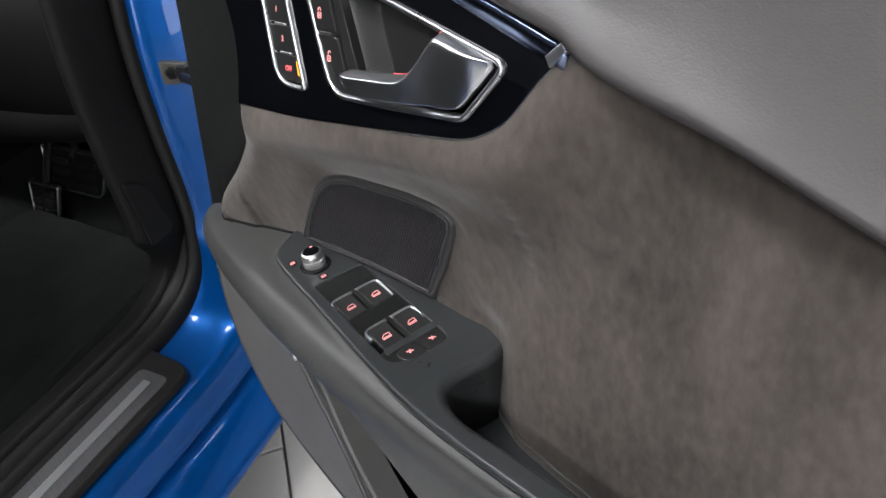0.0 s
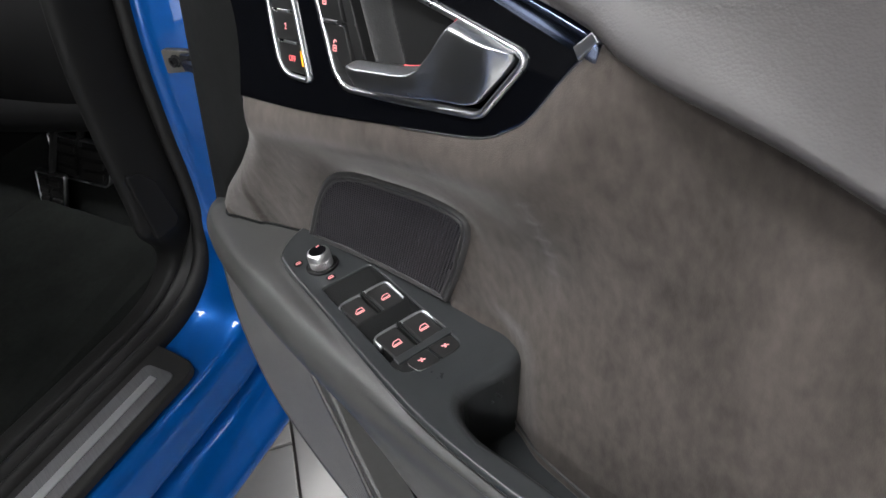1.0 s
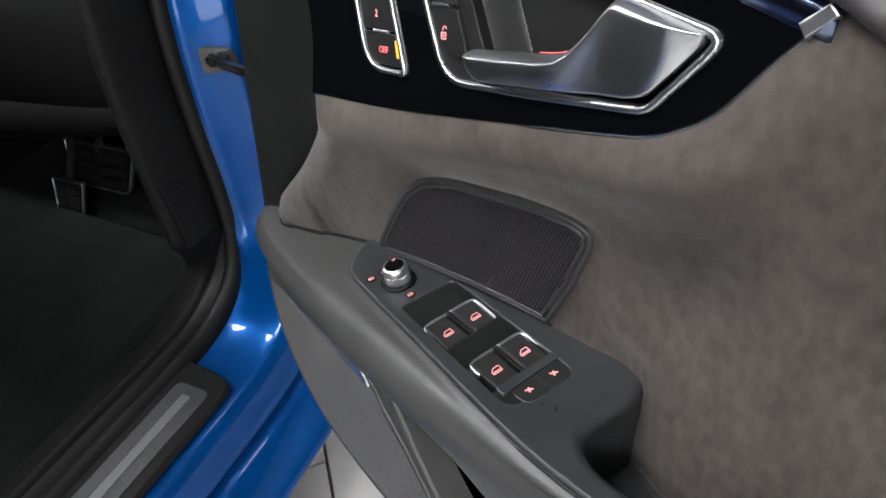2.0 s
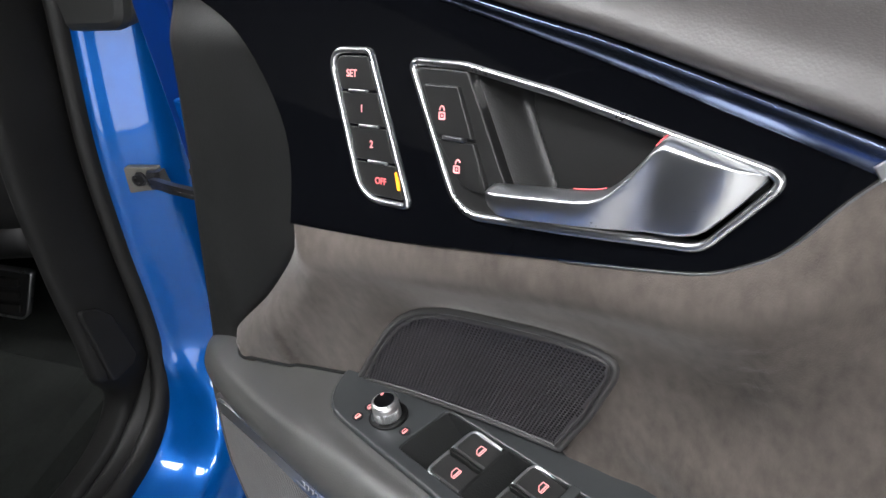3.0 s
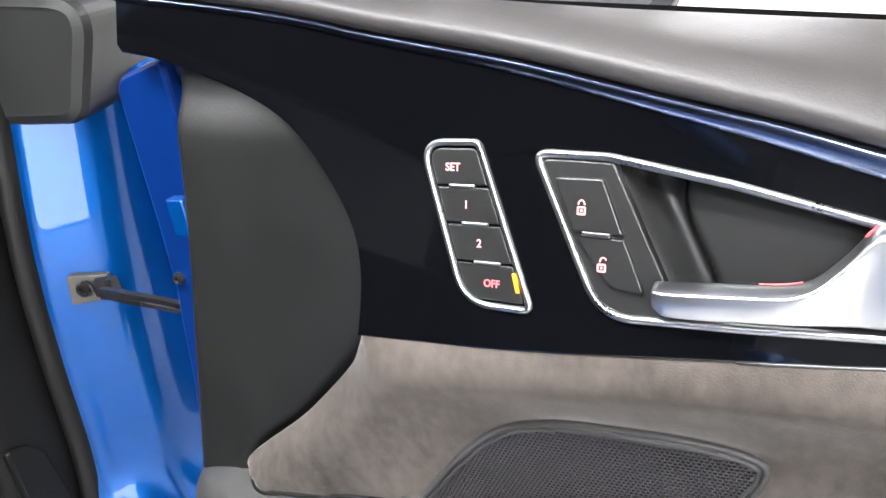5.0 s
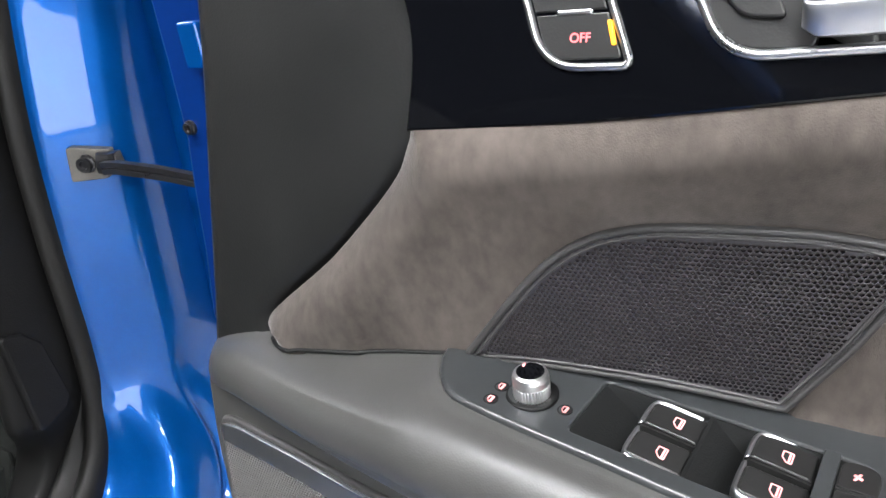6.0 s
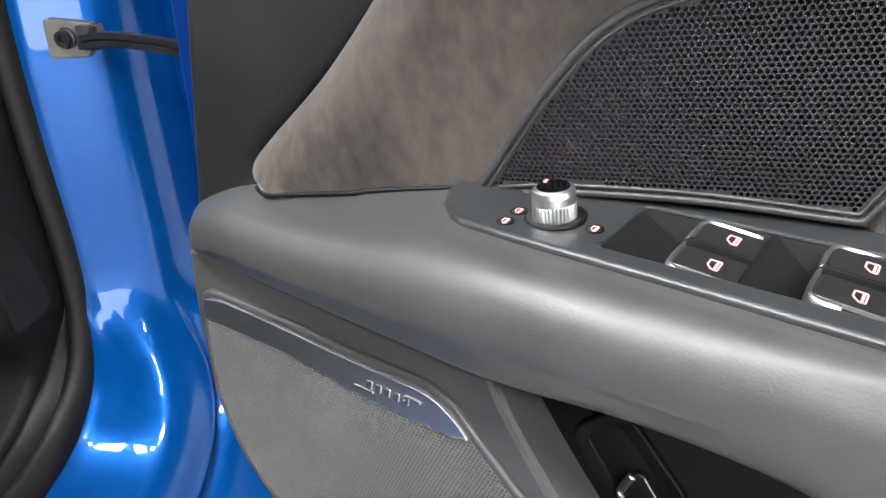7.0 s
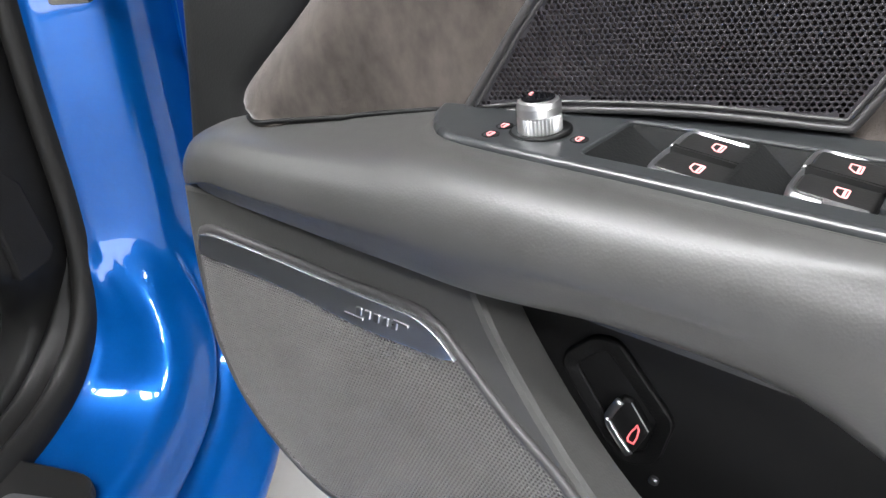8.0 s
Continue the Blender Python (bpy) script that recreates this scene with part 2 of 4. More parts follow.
def hole_mesh(name, loop, place, pitch, hole, depth, mat, parent, label):
    """A plate pierced by rows of six-sided holes, each with its own walls."""
    loop = ccw(loop)
    grown, shrunk = offset(loop, pitch * 0.4), offset(loop, -pitch * 0.62)
    us, vs = [p[0] for p in loop], [p[1] for p in loop]
    verts, faces = [], []
    rise = pitch * math.sqrt(3) / 2
    ring = [(math.cos(math.radians(30 + 60 * k)), math.sin(math.radians(30 + 60 * k))) for k in range(6)]
    outer, row, v = pitch / math.sqrt(3), 0, min(vs) - pitch
    while v < max(vs) + pitch:
        u = min(us) - pitch + (pitch / 2 if row % 2 else 0)
        while u < max(us) + pitch:
            if inside(grown, u, v):
                k = len(verts)
                verts += [place(u + outer * c, v + outer * s, 0) for c, s in ring]
                if inside(shrunk, u, v):
                    verts += [place(u + hole * c, v + hole * s, 0) for c, s in ring]
                    verts += [place(u + hole * c, v + hole * s, -depth) for c, s in ring]
                    for i in range(6):
                        j = (i + 1) % 6
                        faces.append((k + i, k + j, k + 6 + j, k + 6 + i))
                        faces.append((k + 6 + i, k + 6 + j, k + 12 + j, k + 12 + i))
                else:
                    faces.append(tuple(range(k, k + 6)))
            u += pitch
        v += rise
        row += 1
    data = bpy.data.meshes.new(name)
    data.from_pydata([tuple(q) for q in verts], [], faces)
    data.materials.append(mat)
    ob = new(name, data)
    ob.parent = parent
    return tagged(ob, label)


def letters(name, text, place, size, mat, parent, label="", lean=0.0):
    """Raised letters centred on (0, 0) of place(u, v, w)."""
    font = bpy.data.curves.new(name, "FONT")
    font.body, font.size, font.align_x, font.align_y, font.extrude = text, size, "CENTER", "CENTER", size * 0.02
    font.shear, font.offset = lean, size * 0.012
    temp = new(name, font)
    data = bpy.data.meshes.new_from_object(temp.evaluated_get(bpy.context.evaluated_depsgraph_get()))
    bpy.data.objects.remove(temp)
    for vert in data.vertices:
        vert.co = place(vert.co.x, vert.co.y, vert.co.z)
    data.materials.append(mat)
    ob = new(name, data)
    ob.parent = parent
    return tagged(ob, label) if label else ob


def line(table):
    """A smooth function through (x, value) pairs."""
    xs, ys = [p[0] for p in table], [p[1] for p in table]

    def value(x):
        if x <= xs[0]:
            return ys[0]
        if x >= xs[-1]:
            return ys[-1]
        i = max(k for k in range(len(xs)) if xs[k] <= x)
        i = min(i, len(xs) - 2)
        h = xs[i + 1] - xs[i]
        t = (x - xs[i]) / h
        m0 = (ys[i + 1] - ys[max(i - 1, 0)]) / (xs[i + 1] - xs[max(i - 1, 0)]) * h
        m1 = (ys[min(i + 2, len(ys) - 1)] - ys[i]) / (xs[min(i + 2, len(xs) - 1)] - xs[i]) * h
        return (2 * t ** 3 - 3 * t * t + 1) * ys[i] + (t ** 3 - 2 * t * t + t) * m0 + (3 * t * t - 2 * t ** 3) * ys[i + 1] + (t ** 3 - t * t) * m1
    return value


def steps(a, b, n):
    return [a + (b - a) * k / n for k in range(n + 1)]


def ease(t):
    t = max(0.0, min(1.0, t))
    return t * t * (3 - 2 * t)


# ---------------------------------------------------------------- the showroom
E1, E2, TILE_AT = Vector((0.893, -0.45, 0)).normalized(), Vector((0.45, 0.893, 0)).normalized(), Vector((-0.45, -0.0075, 0))
SIDE = 0.60
TILE_TURN = math.degrees(math.atan2(E1.y, E1.x))

floor = part("floor", block(-12, 12, -12, 12, -0.2, -0.008), GROUT)
tagged(floor, "white square floor tiles with dark joints", "floor", kind="structure")


def wall(name, x0, x1, y0, y1, z0, z1, mat, label):
    ob = part(name, block(x0, x1, y0, y1, z0, z1), mat)
    return tagged(ob, label, "wall", kind="structure")


wall("wall_north", -12.2, 12.2, 12, 12.2, -0.2, 3.3, WALL, "plain white painted showroom wall")
wall("wall_east", 12, 12.2, -12, 12, -0.2, 3.3, DARKWALL, "plain dark grey painted showroom wall")
wall("wall_west", -12.2, -12, -12, 12, -0.2, 3.3, DARKWALL, "plain dark grey painted showroom wall")
# Unseen opening with a glowing sheet, added for pillar reflection and frontal fill.
SOUTH = -6.2
WIN_X, WIN_Z = (3.8, 7.4), (0.02, 3.22)
for wx0, wx1, wz0, wz1, wn in ((-12.2, WIN_X[0], -0.2, 3.3, "a"), (WIN_X[1], 12.2, -0.2, 3.3, "b"), (WIN_X[0], WIN_X[1], -0.2, WIN_Z[0], "c"), (WIN_X[0], WIN_X[1], WIN_Z[1], 3.3, "d")):
    wall("wall_south_" + wn, wx0, wx1, SOUTH - 0.2, SOUTH, wz0, wz1, DARKWALL, "plain dark grey painted showroom wall")
tagged(part("added_window", frame_bar([(WIN_X[0], WIN_Z[0]), (WIN_X[1], WIN_Z[0]), (WIN_X[1], WIN_Z[1]), (WIN_X[0], WIN_Z[1])], lambda u, v, w: (u, SOUTH - 0.1 + w, v), [(-0.08, -0.05), (-0.002, -0.05), (-0.002, 0.05), (-0.08, 0.05)]), LAMPFRAME),
                "unseen window frame added round the glowing sheet", "window", kind="structure")
tagged(part("backdrop", block(WIN_X[0] - 2, WIN_X[1] + 2, SOUTH - 1.6, SOUTH - 1.5, -0.2, 4.2), FILL_GLOW), "glowing sheet added for the pillar's reflection and fill", "backdrop", kind="structure")
tagged(part("ceiling", block(-12.2, 12.2, -12.2, 12.2, 3.3, 3.5), CEIL), "plain dark grey showroom ceiling", "ceiling", kind="structure")


def ceiling_light(x, y, sx, sy):
    ob = thing("ceiling_light", "white rectangular ceiling light with four lit squares", "ceiling light", pose(x, y, 3.18), "ceiling lights")
    part("housing", block(-sx / 2, sx / 2, -sy / 2, sy / 2, 0.02, 0.05), LAMPFRAME, ob)
    for i in range(4):
        u = (i - 1.5) * sx / 4
        part("diffuser", block(u - 0.185, u + 0.185, -0.185, 0.185, 0.0, 0.02, 0.02), DIFFUSER, ob)
    loop = [(-sx / 2, -sy / 2), (sx / 2, -sy / 2), (sx / 2, sy / 2), (-sx / 2, sy / 2)]
    part("lamp_frame", frame_bar(loop, lambda u, v, w: (u, v, w), [(0.002, -0.02), (0.06, -0.02), (0.06, 0.12), (0.002, 0.12)]), LAMPFRAME, ob)
    return ob


first_light = ceiling_light(-0.9, -1.0, 2.2, 1.0)
for lx, ly in ((1.3, -2.6), (-3.2, 1.6), (4.6, -2.0), (-5.2, -2.0), (3.6, 2.6), (-5.2, 2.6), (-0.9, 6.4), (3.6, 6.4), (-0.9, 9.8), (3.6, 9.8), (8.2, -2.0), (8.2, 2.6)):
    copy_thing(first_light, pose(lx, ly, 3.18))


# ---------------------------------------------------------------- the car body round the door opening
RX, OX = Vector((0.37, -0.929, 0)), Vector((0.929, 0.37, 0))


def body(a, b, z):
    """Along the car (to its rear), outwards from it, and up."""
    return RX * a + OX * b + Vector((0, 0, z))


car = thing("car", "blue metallic saloon car with its door opening bare", "car", pose(0, 0, 0))

RIM = [(-0.345, 1.30), (-0.335, 1.10), (-0.305, 0.92), (-0.272, 0.75), (-0.262, 0.62), (-0.260, 0.50), (-0.250, 0.42), (-0.226, 0.36), (-0.185, 0.322),
       (-0.130, 0.303), (-0.05, 0.298), (0.10, 0.297), (0.5, 0.297), (1.15, 0.30)]
RIM_LINE = [(q.x, q.y) for q in curve(RIM, 110)]


def along_rim(profile, sub=4, low=None):
    """A sheet whose cross-section (outwards, away from the opening) follows the door opening; low: the section along the sill."""
    bm = bmesh.new()
    upper = curve([(b, d) for b, d in profile], len(profile) * sub)
    lower_line = curve([(b, d) for b, d in low or profile], len(profile) * sub)
    rings = []
    for i, (a, z) in enumerate(RIM_LINE):
        p, q = RIM_LINE[max(i - 1, 0)], RIM_LINE[min(i + 1, len(RIM_LINE) - 1)]
        t = Vector((q[0] - p[0], q[1] - p[1])).normalized()
        away = Vector((t.y, -t.x))
        k = ease((0.46 - z) / 0.15)
        cross = [m + (n - m) * k for m, n in zip(upper, lower_line)]
        rings.append([bm.verts.new(body(a + away.x * c.y, c.x, z + away.y * c.y)) for c in cross])
    band(bm, rings, False)
    return bm


part("body_side", along_rim([(-0.56, 0.015), (-0.545, -0.008), (-0.537, -0.012), (-0.531, -0.0050), (-0.526, 0.0010), (-0.511, 0.0090), (-0.496, 0.0175), (-0.482, 0.0258), (-0.472, 0.0330),
                             (-0.465, 0.0420), (-0.460, 0.0540), (-0.456, 0.070), (-0.451, 0.095), (-0.442, 0.13)], 4,
                            [(-0.56, 0.02), (-0.537, 0.004), (-0.520, 0.006), (-0.49, 0.008), (-0.46, 0.008), (-0.44, 0.011), (-0.427, 0.026), (-0.418, 0.055), (-0.414, 0.068),
                             (-0.428, 0.080), (-0.400, 0.092), (-0.374, 0.118), (-0.356, 0.150), (-0.40, 0.185)]), BLUE, car,
     "glossy blue metallic painted pillar and sill", True)
part("door_seal", along_rim([(-0.530, 0.010), (-0.531, -0.006), (-0.534, -0.014), (-0.541, -0.019), (-0.548, -0.017), (-0.551, -0.011), (-0.555, -0.013), (-0.560, -0.008), (-0.57, 0.01)], 3,
                            [(-0.532, 0.012), (-0.535, -0.012), (-0.547, -0.022), (-0.558, -0.016), (-0.562, -0.004), (-0.572, -0.012), (-0.583, -0.016), (-0.592, -0.006), (-0.596, 0.02)]),
     RUBBER, car, "thick black rubber door seal", True)
part("kick_panel", along_rim([(-0.552, -0.004), (-0.549, -0.022), (-0.548, -0.045), (-0.550, -0.075), (-0.556, -0.096), (-0.566, -0.102), (-0.576, -0.096), (-0.584, -0.06), (-0.60, 0.03)], 3,
                             [(-0.586, 0.01), (-0.590, -0.010), (-0.598, -0.018), (-0.612, -0.014), (-0.63, -0.008), (-0.645, 0.0), (-0.655, 0.02), (-0.662, 0.06), (-0.665, 0.14)]),
     TRIMDARK, car, "black plastic kick panel inside the sill", True)

sill = part("sill_plate", slab(rounded([(-0.085, -0.556, 0.012), (0.9, -0.556, 0.01), (0.9, -0.447, 0.01), (-0.075, -0.447, 0.03)], 6),
                               lambda u, v, w: body(u, v, 0.305 + w), -0.01, 0.004, 0.003), RUBBER, car, "black rubber sill cover")
plate = part("metal_plate", slab(rounded([(-0.045, -0.522, 0.012), (0.88, -0.522, 0.01), (0.88, -0.463, 0.01), (-0.045, -0.463, 0.014)], 6),
                                 lambda u, v, w: body(u, v, 0.3095 + w), -0.002, 0.0015, 0.001), DARK_METAL, sill, "dark brushed metal sill plate")
part("light_strip", slab(rounded([(-0.028, -0.499, 0.004), (0.86, -0.499, 0.004), (0.86, -0.484, 0.004), (-0.028, -0.484, 0.004)], 4),
                         lambda u, v, w: body(u, v, 0.3112 + w), -0.001, 0.0012, 0.0006), SATIN_METAL, sill, "pale aluminium inlay strip")

# cabin: carpet, firewall, dash, pedals
part("cabin_carpet", slab([(-1.0, -1.7), (1.2, -1.7), (1.2, -0.60), (-1.0, -0.60)], lambda u, v, w: body(u, v, w), 0.10, 0.19), CARPET, car, "black carpet with a dark floor mat")
part("floor_mat", slab(rounded([(-0.38, -1.25, 0.05), (0.45, -1.25, 0.05), (0.45, -0.74, 0.05), (-0.36, -0.74, 0.12)], 5), lambda u, v, w: body(u, v, w + (0.03 if u < -0.3 else 0)), 0.192, 0.202, 0.004), CARPET, car, "black velour floor mat")
part("firewall", slab([(-1.0, -1.7), (-0.95, -1.7), (-0.95, -0.5), (-1.0, -0.5)], lambda u, v, w: body(u, v, w), 0.1, 1.0), CARPET, car, "black carpeted firewall")


def dash_at(u, v):
    out = line([(0, 0.0), (0.25, 0.05), (0.6, 0.06), (1, 0.0)])(v)
    return body(-0.42 + out - 0.10 * v + 0.04 * math.sin(u * 3.0), -0.60 - 0.95 * u, 0.47 + 0.38 * v)


part("dashboard", grid(dash_at, steps(0, 1, 20), steps(0, 1, 16), thick=RX * -0.3), DASH, car, "black dashboard lower half", True)
part("column_cover", sweep([body(-0.43 + 0.02 * math.sin(k * 0.15), -0.86 - 0.04 * k, 0.505 - 0.0055 * k) for k in range(20)], circle(0.07, 16, 0.05), (0, 0, 1)), DASH, car, "rounded black knee cover", True)
part("dash_side_cover", slab(rounded([(-0.166, 0.572, 0.008), (-0.190, 0.560, 0.012), (-0.207, 0.538, 0.014), (-0.2185, 0.462, 0.010), (-0.208, 0.451, 0.008), (-0.170, 0.449, 0.008)], 6),
                             lambda u, v, w: body(u, -0.5460 + 0.12 * (u + 0.2185) * -1.0 + w, v), -0.02, 0.004, 0.003), DASH, car, "black cover set into the kick panel")


part("centre_console", slab([(-1.0, -1.66), (1.2, -1.66), (1.2, -1.58), (-1.0, -1.58)], lambda u, v, w: body(u, v, w), 0.1, 0.95), TRIMDARK, car, "black centre console side")
# Unseen slab, added to keep lamp light out of the open cabin.
part("cabin_light_block", slab([(1.2, -1.7), (1.3, -1.7), (1.3, -0.55), (1.2, -0.55)], lambda u, v, w: body(u, v, w), 0.1, 1.38), CARPET, car, "unseen black slab added to darken the cabin")
part("rear_body_side", grid(lambda u, v: body(1.16 + 0.8 * u, -0.405 + 0.035 * math.sin(math.pi * v) - 0.06 * u * u, 0.22 + 0.72 * v), steps(0, 1, 14), steps(0, 1, 14), thick=OX * -0.1), BLUE, car, "glossy blue rear body side", True)
part("roof", grid(lambda u, v: body(0.05 + 1.3 * u, -0.62 - 1.2 * v, 1.36 + 0.07 * math.sin(math.pi * v) + 0.03 * math.sin(math.pi * u)), steps(0, 1, 12), steps(0, 1, 12), thick=(0, 0, -0.03)), BLUE, car, "glossy blue roof", True)
part("headliner", grid(lambda u, v: body(0.07 + 1.26 * u, -0.64 - 1.16 * v, 1.315 + 0.065 * math.sin(math.pi * v) + 0.03 * math.sin(math.pi * u)), steps(0, 1, 12), steps(0, 1, 12), thick=(0, 0, -0.008)), FLOCK, car, "black cloth headliner", True)


def pedal(name, a, b, z, wide, high, label):
    def face(u, v, w=0.0):
        return body(a - v * 0.35 + w - 0.5 * u * u, b + u, z + v * 0.9)

    loop = rounded([(-wide * 0.40, -high / 2, 0.018), (wide * 0.40, -high / 2, 0.018), (wide / 2, high / 2, 0.006), (-wide / 2, high / 2, 0.006)], 6)
    ob = part(name, slab(loop, face, -0.012, -0.002, 0.003), DEEP, car, label)
    part("steel_rim", frame_bar(loop, face, [(-0.003, -0.012), (-0.003, -0.001), (-0.001, 0.0005), (0.001, 0.0), (0.001, -0.012)]), CHROME, ob, "bright steel rim", True)
    for k in range(3):
        v = (k - 1) * high * 0.27
        for u in (-wide * 0.2, wide * 0.2):
            part("rubber_pad", slab(rounded([(u - wide * 0.16, v - high * 0.09, 0.006), (u + wide * 0.16, v - high * 0.09, 0.006), (u + wide * 0.16, v + high * 0.09, 0.006), (u - wide * 0.16, v + high * 0.09, 0.006)], 3),
                                    face, -0.004, 0.004, 0.002), RUBBER, ob)
    part("pedal_arm", sweep([body(a - 0.02, b, z + high * 0.3), body(a - 0.08, b, z + 0.12), body(a - 0.12, b, z + 0.25)], circle(0.01, 8)), DEEP, ob)
    return ob


pedal("brake_pedal", -0.452, -1.140, 0.300, 0.215, 0.100, "steel-rimmed brake pedal with black rubber pads")
pedal("accelerator_pedal", -0.40, -1.215, 0.238, 0.10, 0.085, "steel-rimmed accelerator pedal with black rubber pads")

# door check strap with its bracket
strap_line = [body(-0.274, -0.474, 0.698), body(-0.266, -0.456, 0.702), body(-0.255, -0.430, 0.705), body(-0.250, -0.397, 0.7035), body(-0.246, -0.362, 0.699), body(-0.240, -0.320, 0.694)]
strap = part("check_strap", sweep(curve(strap_line, 24), [(-0.0035, -0.006), (0.0035, -0.006), (0.0035, -0.001), (0.0015, 0.0), (0.0035, 0.001), (0.0035, 0.006), (-0.0035, 0.006)]), STRAP, car, "black steel door check strap")


def on_pillar(b, z, w=0.0):
    return body(-0.2760 - 0.55 * (b + 0.505) + w, b, z)


part("bracket", slab(rounded([(-0.509, 0.683, 0.003), (-0.480, 0.682, 0.003), (-0.474, 0.711, 0.003), (-0.507, 0.718, 0.003)], 3), on_pillar, -0.004, 0.004, 0.001), ZINC, strap, "bare zinc bracket")
part("bolt", lathe(on_pillar(-0.494, 0.700, 0.003), [(0.0095, 0.0), (0.0095, 0.002), (0.0075, 0.003), (0.0075, 0.007), (0.0045, 0.007), (0.0035, 0.004)], 12, axis=RX), STRAP, strap)
part("strap_housing", sweep([on_pillar(-0.484, 0.700, 0.006), on_pillar(-0.472, 0.699, 0.010), on_pillar(-0.462, 0.701, 0.016)], [(-0.006, -0.010), (0.004, -0.010), (0.006, -0.004), (0.006, 0.004), (0.004, 0.010), (-0.006, 0.010)]), STRAP, strap)

# front wing and pillar foot, seen over the end of the door
part("front_wing", grid(lambda u, v: body(-0.37 - 0.68 * u, -0.40 + 0.03 * u - 0.18 * max(0, v - 0.5) ** 2 * 4, 0.45 + 0.62 * v), steps(0, 1, 16), steps(0, 1, 14), thick=OX * -0.05), BLUE, car, "glossy blue front wing", True)
part("dash_end", slab(rounded([(-0.62, 0.868, 0.02), (-0.455, 0.874, 0.03), (-0.417, 0.993, 0.035), (-0.62, 1.00, 0.02)], 14), lambda u, v, w: body(-0.288 + w - 0.25 * abs(u + 0.5) ** 2, u, v), -0.12, 0.0, 0.012), SOFT, car, "dark grey end of the dashboard")
wheel = part("front_wheel", lathe(body(-0.85, -0.46, 0.34), [(0.20, -0.11), (0.33, -0.12), (0.34, -0.09), (0.34, 0.07), (0.33, 0.10), (0.24, 0.11), (0.22, 0.09)], 48, axis=OX), RUBBER, car, "black tyre on a grey rim", True)
part("rim", lathe(body(-0.85, -0.46, 0.34), [(0.02, 0.05), (0.22, 0.085), (0.24, 0.108), (0.24, 0.04), (0.02, 0.02)], 40, axis=OX), DARK_METAL, wheel)


# ---------------------------------------------------------------- the open door
LEVEL = Matrix.Translation((0, 0, 0.91)) @ Matrix.Rotation(radians(-7), 4, "Y") @ Matrix.Translation((0, 0, -0.86))
door = thing("front_door", "open blue car door with grey suede card and black leather armrest", "car door", LEVEL)
T18 = math.tan(radians(18))
C18, S18 = math.cos(radians(18)), math.sin(radians(18))


def on_trim(x, z, w=0.0):
    return Vector((x, (z - 0.86) * T18 - w * C18, z + w * S18))


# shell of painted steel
# Shell and edge are body blue, darkened by hand as if shaded.
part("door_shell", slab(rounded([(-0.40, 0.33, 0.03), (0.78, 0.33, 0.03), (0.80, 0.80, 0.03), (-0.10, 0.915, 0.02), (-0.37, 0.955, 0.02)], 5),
                        lambda u, v, w: Vector((u, 0.27 - w, v)), 0.0, 0.20, 0.012), NAVY, door, "blue door shell with shade in its colour")
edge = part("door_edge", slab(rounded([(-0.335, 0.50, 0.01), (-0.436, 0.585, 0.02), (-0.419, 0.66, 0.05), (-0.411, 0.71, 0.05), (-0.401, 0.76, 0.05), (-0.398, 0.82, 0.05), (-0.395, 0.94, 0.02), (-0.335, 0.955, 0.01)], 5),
                               lambda u, v, w: Vector((u, 0.062 - w, v)), 0.0, 0.012, 0.004), DOOR_BLUE, door, "blue door edge with bolts, shade in its colour")
part("bolt", lathe((-0.390, 0.050, 0.768), [(0.006, 0.0), (0.006, 0.002), (0.0045, 0.003), (0.0045, 0.005), (0.003, 0.005), (0.002, 0.003)], 12, axis=(0, -1, 0)), STRAP, edge)
part("hinge_tab", block(-0.366, -0.346, 0.040, 0.052, 0.815, 0.846, 0.003), BLUE, door, "small bright blue painted tab")

# gloss black trim
TRIM_TOP = [(-0.356, 0.9985), (-0.211, 0.9755), (-0.130, 0.958), (-0.047, 0.9415), (0.042, 0.9195), (0.085, 0.909), (0.162, 0.8865), (0.205, 0.8735)]
TRIM_LOW = [(-0.1455, 0.793), (-0.09, 0.796), (-0.033, 0.800), (0.067, 0.8105), (0.117, 0.816), (0.139, 0.8195), (0.154, 0.8255), (0.169, 0.835), (0.188, 0.857), (0.205, 0.8735)]
TRIM_LEFT = [(-0.352, 0.962), (-0.313, 0.955), (-0.256, 0.939), (-0.215, 0.923), (-0.189, 0.906), (-0.164, 0.879), (-0.148, 0.853), (-0.143, 0.826), (-0.1455, 0.793)]
trim_loop = flat(TRIM_TOP, 28) + flat(TRIM_LOW, 30)[-2::-1] + flat(TRIM_LEFT, 24)[-2::-1] + [(-0.357, 0.967)]
BEZ = rounded([(-0.0345, 0.9000, 0.005), (0.004, 0.8985, 0.03), (0.060, 0.8880, 0.10), (0.1675, 0.8625, 0.006), (0.1365, 0.8295, 0.016), (0.070, 0.8255, 0.08), (0.003, 0.8228, 0.026)], 8)
trim_loop = ccw(trim_loop)
bm = bmesh.new()
vo = [bm.verts.new(on_trim(*p)) for p in offset(trim_loop, -0.0012)]
vi = [bm.verts.new(on_trim(*p)) for p in BEZ]
edges = [bm.edges.new((r[i], r[(i + 1) % len(r)])) for r in (vo, vi) for i in range(len(r))]
bmesh.ops.triangle_fill(bm, use_beauty=True, use_dissolve=False, edges=edges)
band(bm, [vo] + [[bm.verts.new(on_trim(*p, w)) for p in offset(trim_loop, o)] for o, w in ((-0.0004, -0.0004), (0, -0.0012), (0, -0.012))])
band(bm, [vi, [bm.verts.new(on_trim(*p, -0.012)) for p in BEZ]])
trim = part("trim_panel", bm, GLOSS, door, "piano black glossy trim panel")


def strip_path(n=40):
    return curve([(*q, 0) for q in TRIM_TOP], n)


